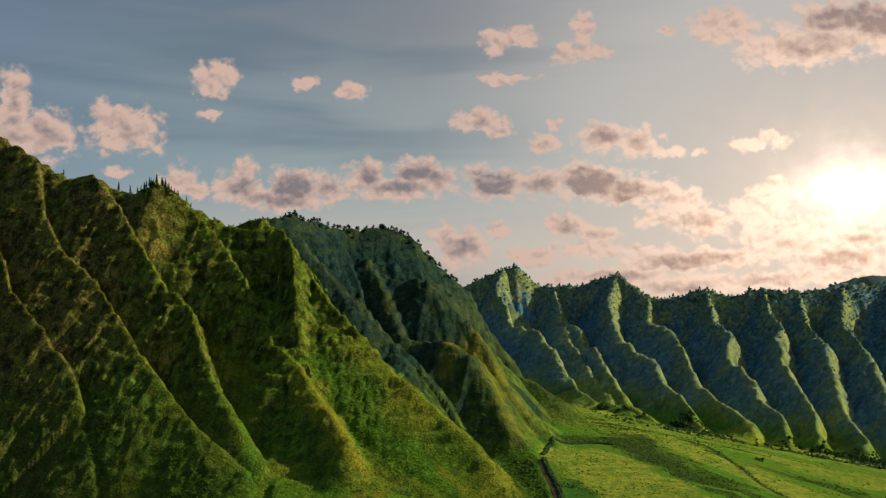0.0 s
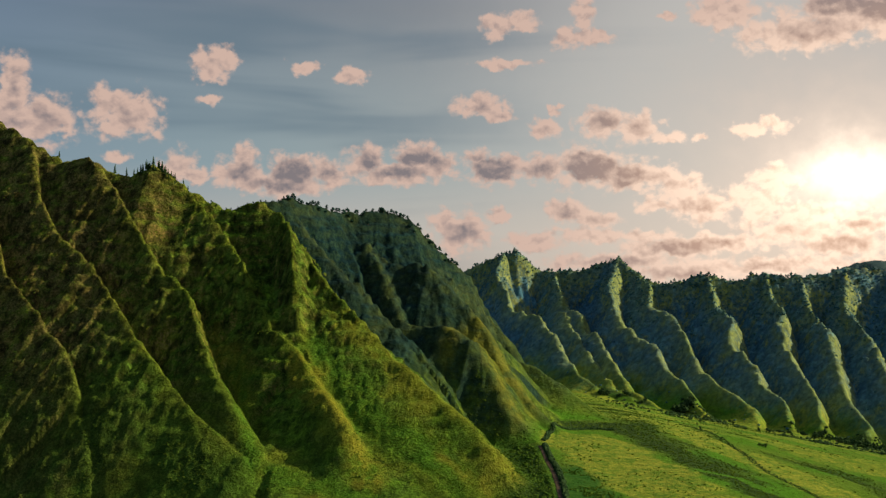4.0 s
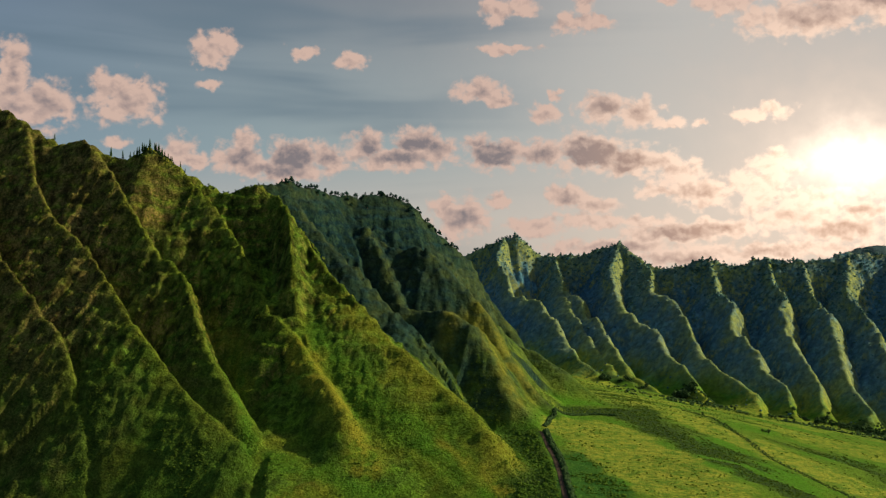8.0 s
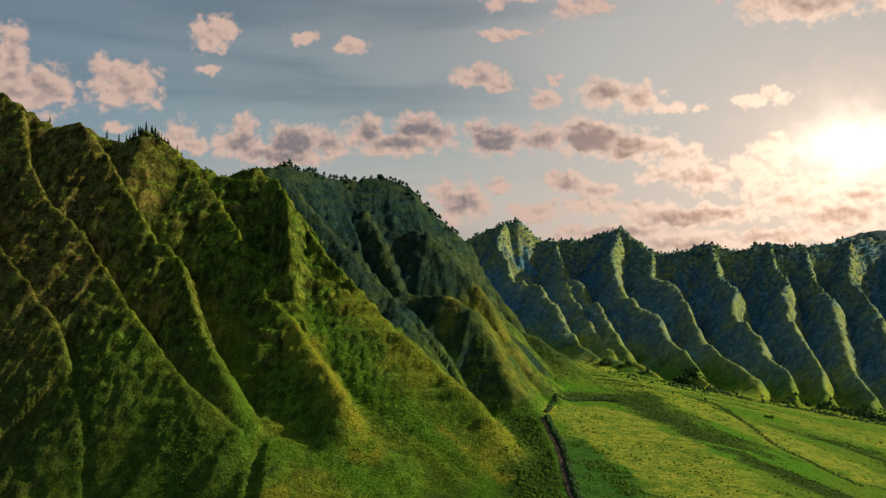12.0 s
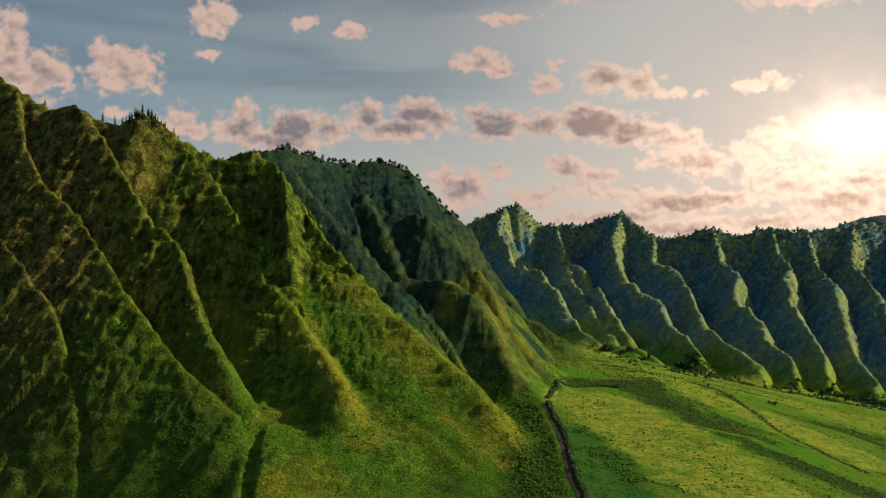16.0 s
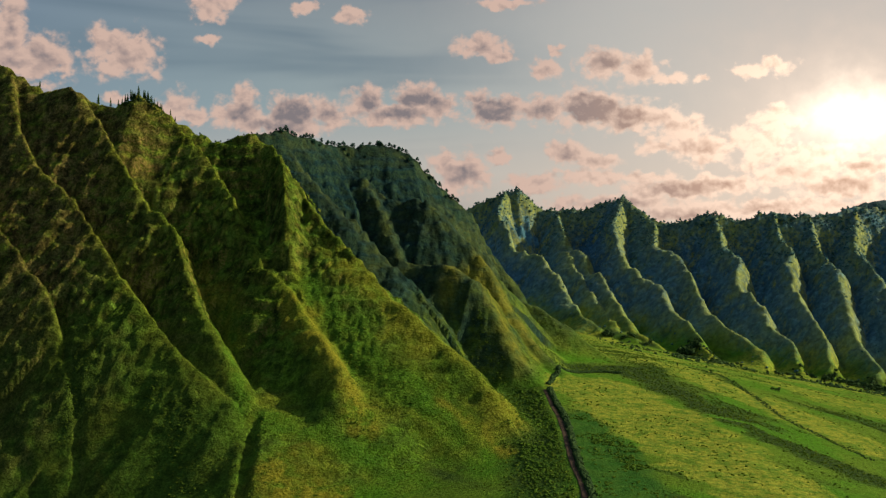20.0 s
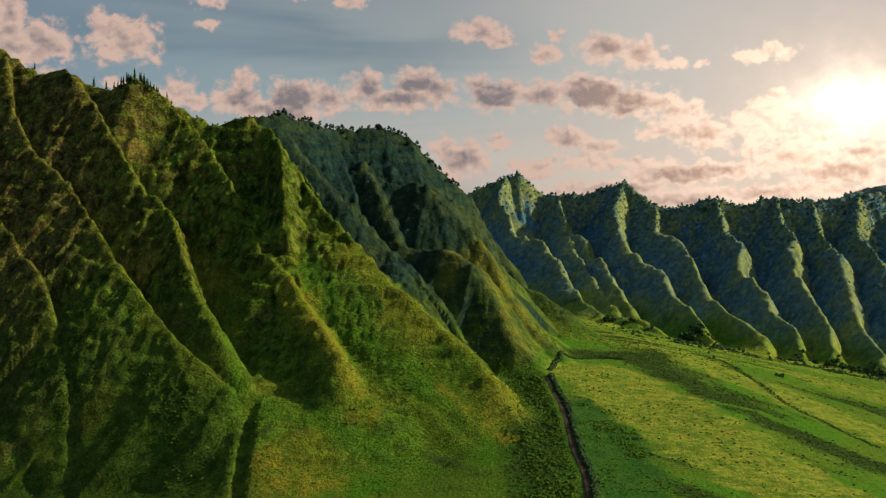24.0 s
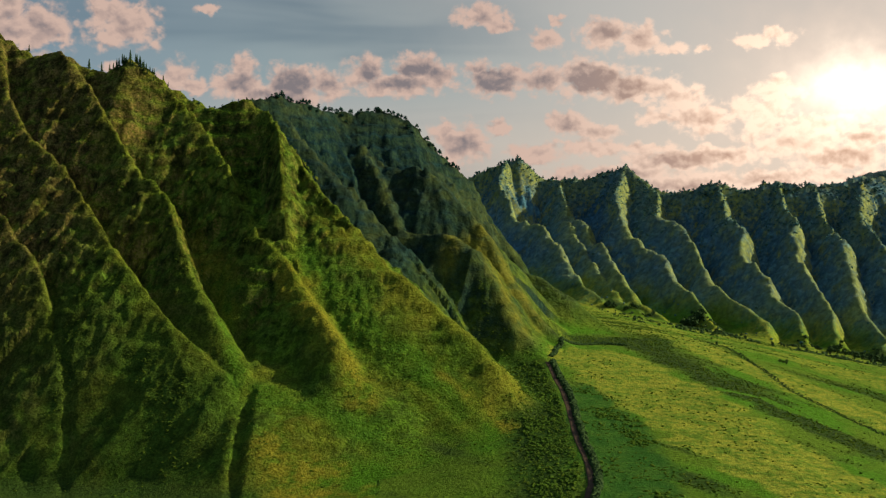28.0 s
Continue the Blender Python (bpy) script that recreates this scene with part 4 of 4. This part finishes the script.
def broadleaf(seed, mat, label):
    """A tree 10 m high: forked trunk and a crown of many clumps."""
    r = random.Random(seed)
    tree = tagged(new("tree"), label, "tree", "broadleaf trees")
    bm = bmesh.new()
    limb(bm, (0, 0, -1.0), (0.1, 0, 2.4), 0.34, 0.24)
    tips = []
    for k in range(5):
        a = k * 1.257 + r.uniform(-0.3, 0.3)
        tip = (2.0 * math.cos(a), 2.0 * math.sin(a), 4.2 + r.uniform(-0.8, 1.6))
        limb(bm, (0.1, 0, 2.2), tip, 0.18, 0.07, 5)
        tips.append(tip)
    part("trunk", bm, bark, tree)
    bm = bmesh.new()
    for k in range(30):
        t = tips[k % 5] if k < 20 else (0, 0, 6.8)
        where = (t[0] * r.uniform(0.5, 1.6) + r.uniform(-1.1, 1.1), t[1] * r.uniform(0.5, 1.6) + r.uniform(-1.1, 1.1), t[2] + r.uniform(-2.2, 2.2))
        s = r.uniform(0.75, 1.7)
        add_lump(bm, LUMPS[k % 6] if k % 3 == 0 else PEBBLES[k % 6], where, (s, s * 0.8), r.uniform(0, 6.28))
    part("crown", bm, mat, tree)
    return tree


def column_pine(seed, label):
    """A narrow conifer 12 m high: straight trunk and ragged whorls."""
    r = random.Random(seed)
    tree = tagged(new("pine_tree"), label, "tree", "pine trees")
    bm = bmesh.new()
    limb(bm, (0, 0, -1.0), (0, 0, 11.6), 0.24, 0.04)
    part("trunk", bm, bark, tree)
    bm = bmesh.new()
    for k in range(13):
        z = 1.0 + k * 0.84
        reach = 2.2 * (1 - (z / 12.2) ** 1.6) + 0.12
        tip = bm.verts.new((0, 0, z + 1.5))
        n = 9
        rim = [bm.verts.new((reach * (0.55 + 0.45 * (j % 2)) * r.uniform(0.75, 1.25) * math.cos(j * 0.698 + k), reach * (0.55 + 0.45 * (j % 2)) * r.uniform(0.75, 1.25) * math.sin(j * 0.698 + k), z + r.uniform(-0.35, 0.2))) for j in range(n)]
        for j in range(n):
            bm.faces.new((tip, rim[j], rim[(j + 1) % n]))
        bm.faces.new(rim[::-1])
    part("crown", bm, dark_leaf, tree)
    return tree


def plant(tree, x, y, tall, r, sink=0.0):
    z = float(spot(x, y)[0])
    m = pose(x, y, z - sink, r.uniform(-3, 3), r.uniform(-3, 3), r.uniform(0, 360)) @ Matrix.Diagonal((tall * r.uniform(0.85, 1.15), tall * r.uniform(0.85, 1.15), tall, 1.0))
    return m


def ridge_top(x, y0, y1):
    ys = np.arange(y0, y1, 3.0)
    h = spot(np.full(ys.shape, float(x)), ys)
    return float(ys[h.argmax()])


R = random.Random(5)
PINE = [column_pine(s, "tall narrow dark pine on the mountain crest") for s in range(3)]
WOODS = [broadleaf(s + 10, mid_shade_leaf, "round-crowned tree on the mountain crest, painted dark for shade") for s in range(4)]
FIELD = [broadleaf(s + 20, dark_leaf, "dark green tree standing in the valley grass") for s in range(3)]
FARWOOD = [broadleaf(s + 30, far_haze_leaf, "dark tree on the far mountain crest, tinted blue for haze") for s in range(4)]


WANTED = []


def want(kinds, x, y, tall, sink=0.3):
    WANTED.append((R.choice(kinds), plant(None, x, y, tall, R, sink)))


# pines on the second summit and singly along the crest
for k in range(24):
    x = -434 + 54 * (k + R.uniform(-0.4, 0.4)) / 23
    want(PINE, x, ridge_top(x, 1700, 1840) - R.uniform(-2, 9), R.uniform(0.75, 1.25) * (1.0 if k < 16 else 0.65))
for x, tall in ((-476, 1.2), (-457, 1.05), (-447, 0.8), (-441, 0.7), (-568, 0.8), (-365, 0.6), (-372, 0.7)):
    want(PINE, x, ridge_top(x, 1700, 1900), tall)
# woods along the middle crest
for k in range(58):
    x = -222 + 245 * k / 57 + R.uniform(-2, 2)
    want(WOODS, x, ridge_top(x, 1690, 1960) - R.uniform(-3, 14), R.uniform(0.5, 0.95))
for k in range(14):
    x = -330 + 100 * k / 13 + R.uniform(-2, 2)
    want(WOODS, x, ridge_top(x, 1690, 1860) - R.uniform(-1, 5), R.uniform(0.22, 0.45))
# the far crest
for k in range(150):
    x = 90 + 1130 * k / 149 + R.uniform(-4, 4)
    want(FARWOOD, x, ridge_top(x, 3150, 3700) - R.uniform(-4, 26), R.uniform(0.6, 1.25))
# groves and single trees at the foot of the far wall and in the meadows
for cx, cy, n, wide, tall in ((525, 2700, 34, 24, 2.0), (362, 2775, 8, 16, 1.6), (410, 2775, 6, 12, 1.3), (442, 2740, 5, 14, 1.1), (800, 2590, 16, 40, 1.6), (860, 2520, 14, 50, 1.6),  (705, 2560, 5, 14, 0.9), (770, 2620, 6, 22, 1.0), (880, 2600, 12, 30, 1.3), (830, 2560, 5, 18, 1.0), (640, 2480, 6, 28, 0.8),
                              (455, 1770, 5, 14, 0.55), (560, 2600, 4, 12, 0.9), (960, 2640, 8, 30, 1.3)):
    for k in range(n):
        want(FIELD, cx + R.gauss(0, wide * 0.5), cy + R.gauss(0, wide * 0.5), tall * R.uniform(0.7, 1.1))
for x, y, tall in ((380, 1836, 0.62), (545, 2560, 1.0), (590, 2520, 0.9), (478, 2300, 0.7), (420, 2050, 0.5), (345, 1900, 0.45), (690, 2450, 0.8), (395, 1760, 0.4), (505, 2400, 0.8), (612, 2640, 1.1)):
    want(FIELD, x, y, tall)
placed = {}
for tree, m in WANTED:
    if tree in placed:
        copy_thing(tree, m)
    else:
        placed[tree] = m
for tree, m in placed.items():
    tree.matrix_basis = m
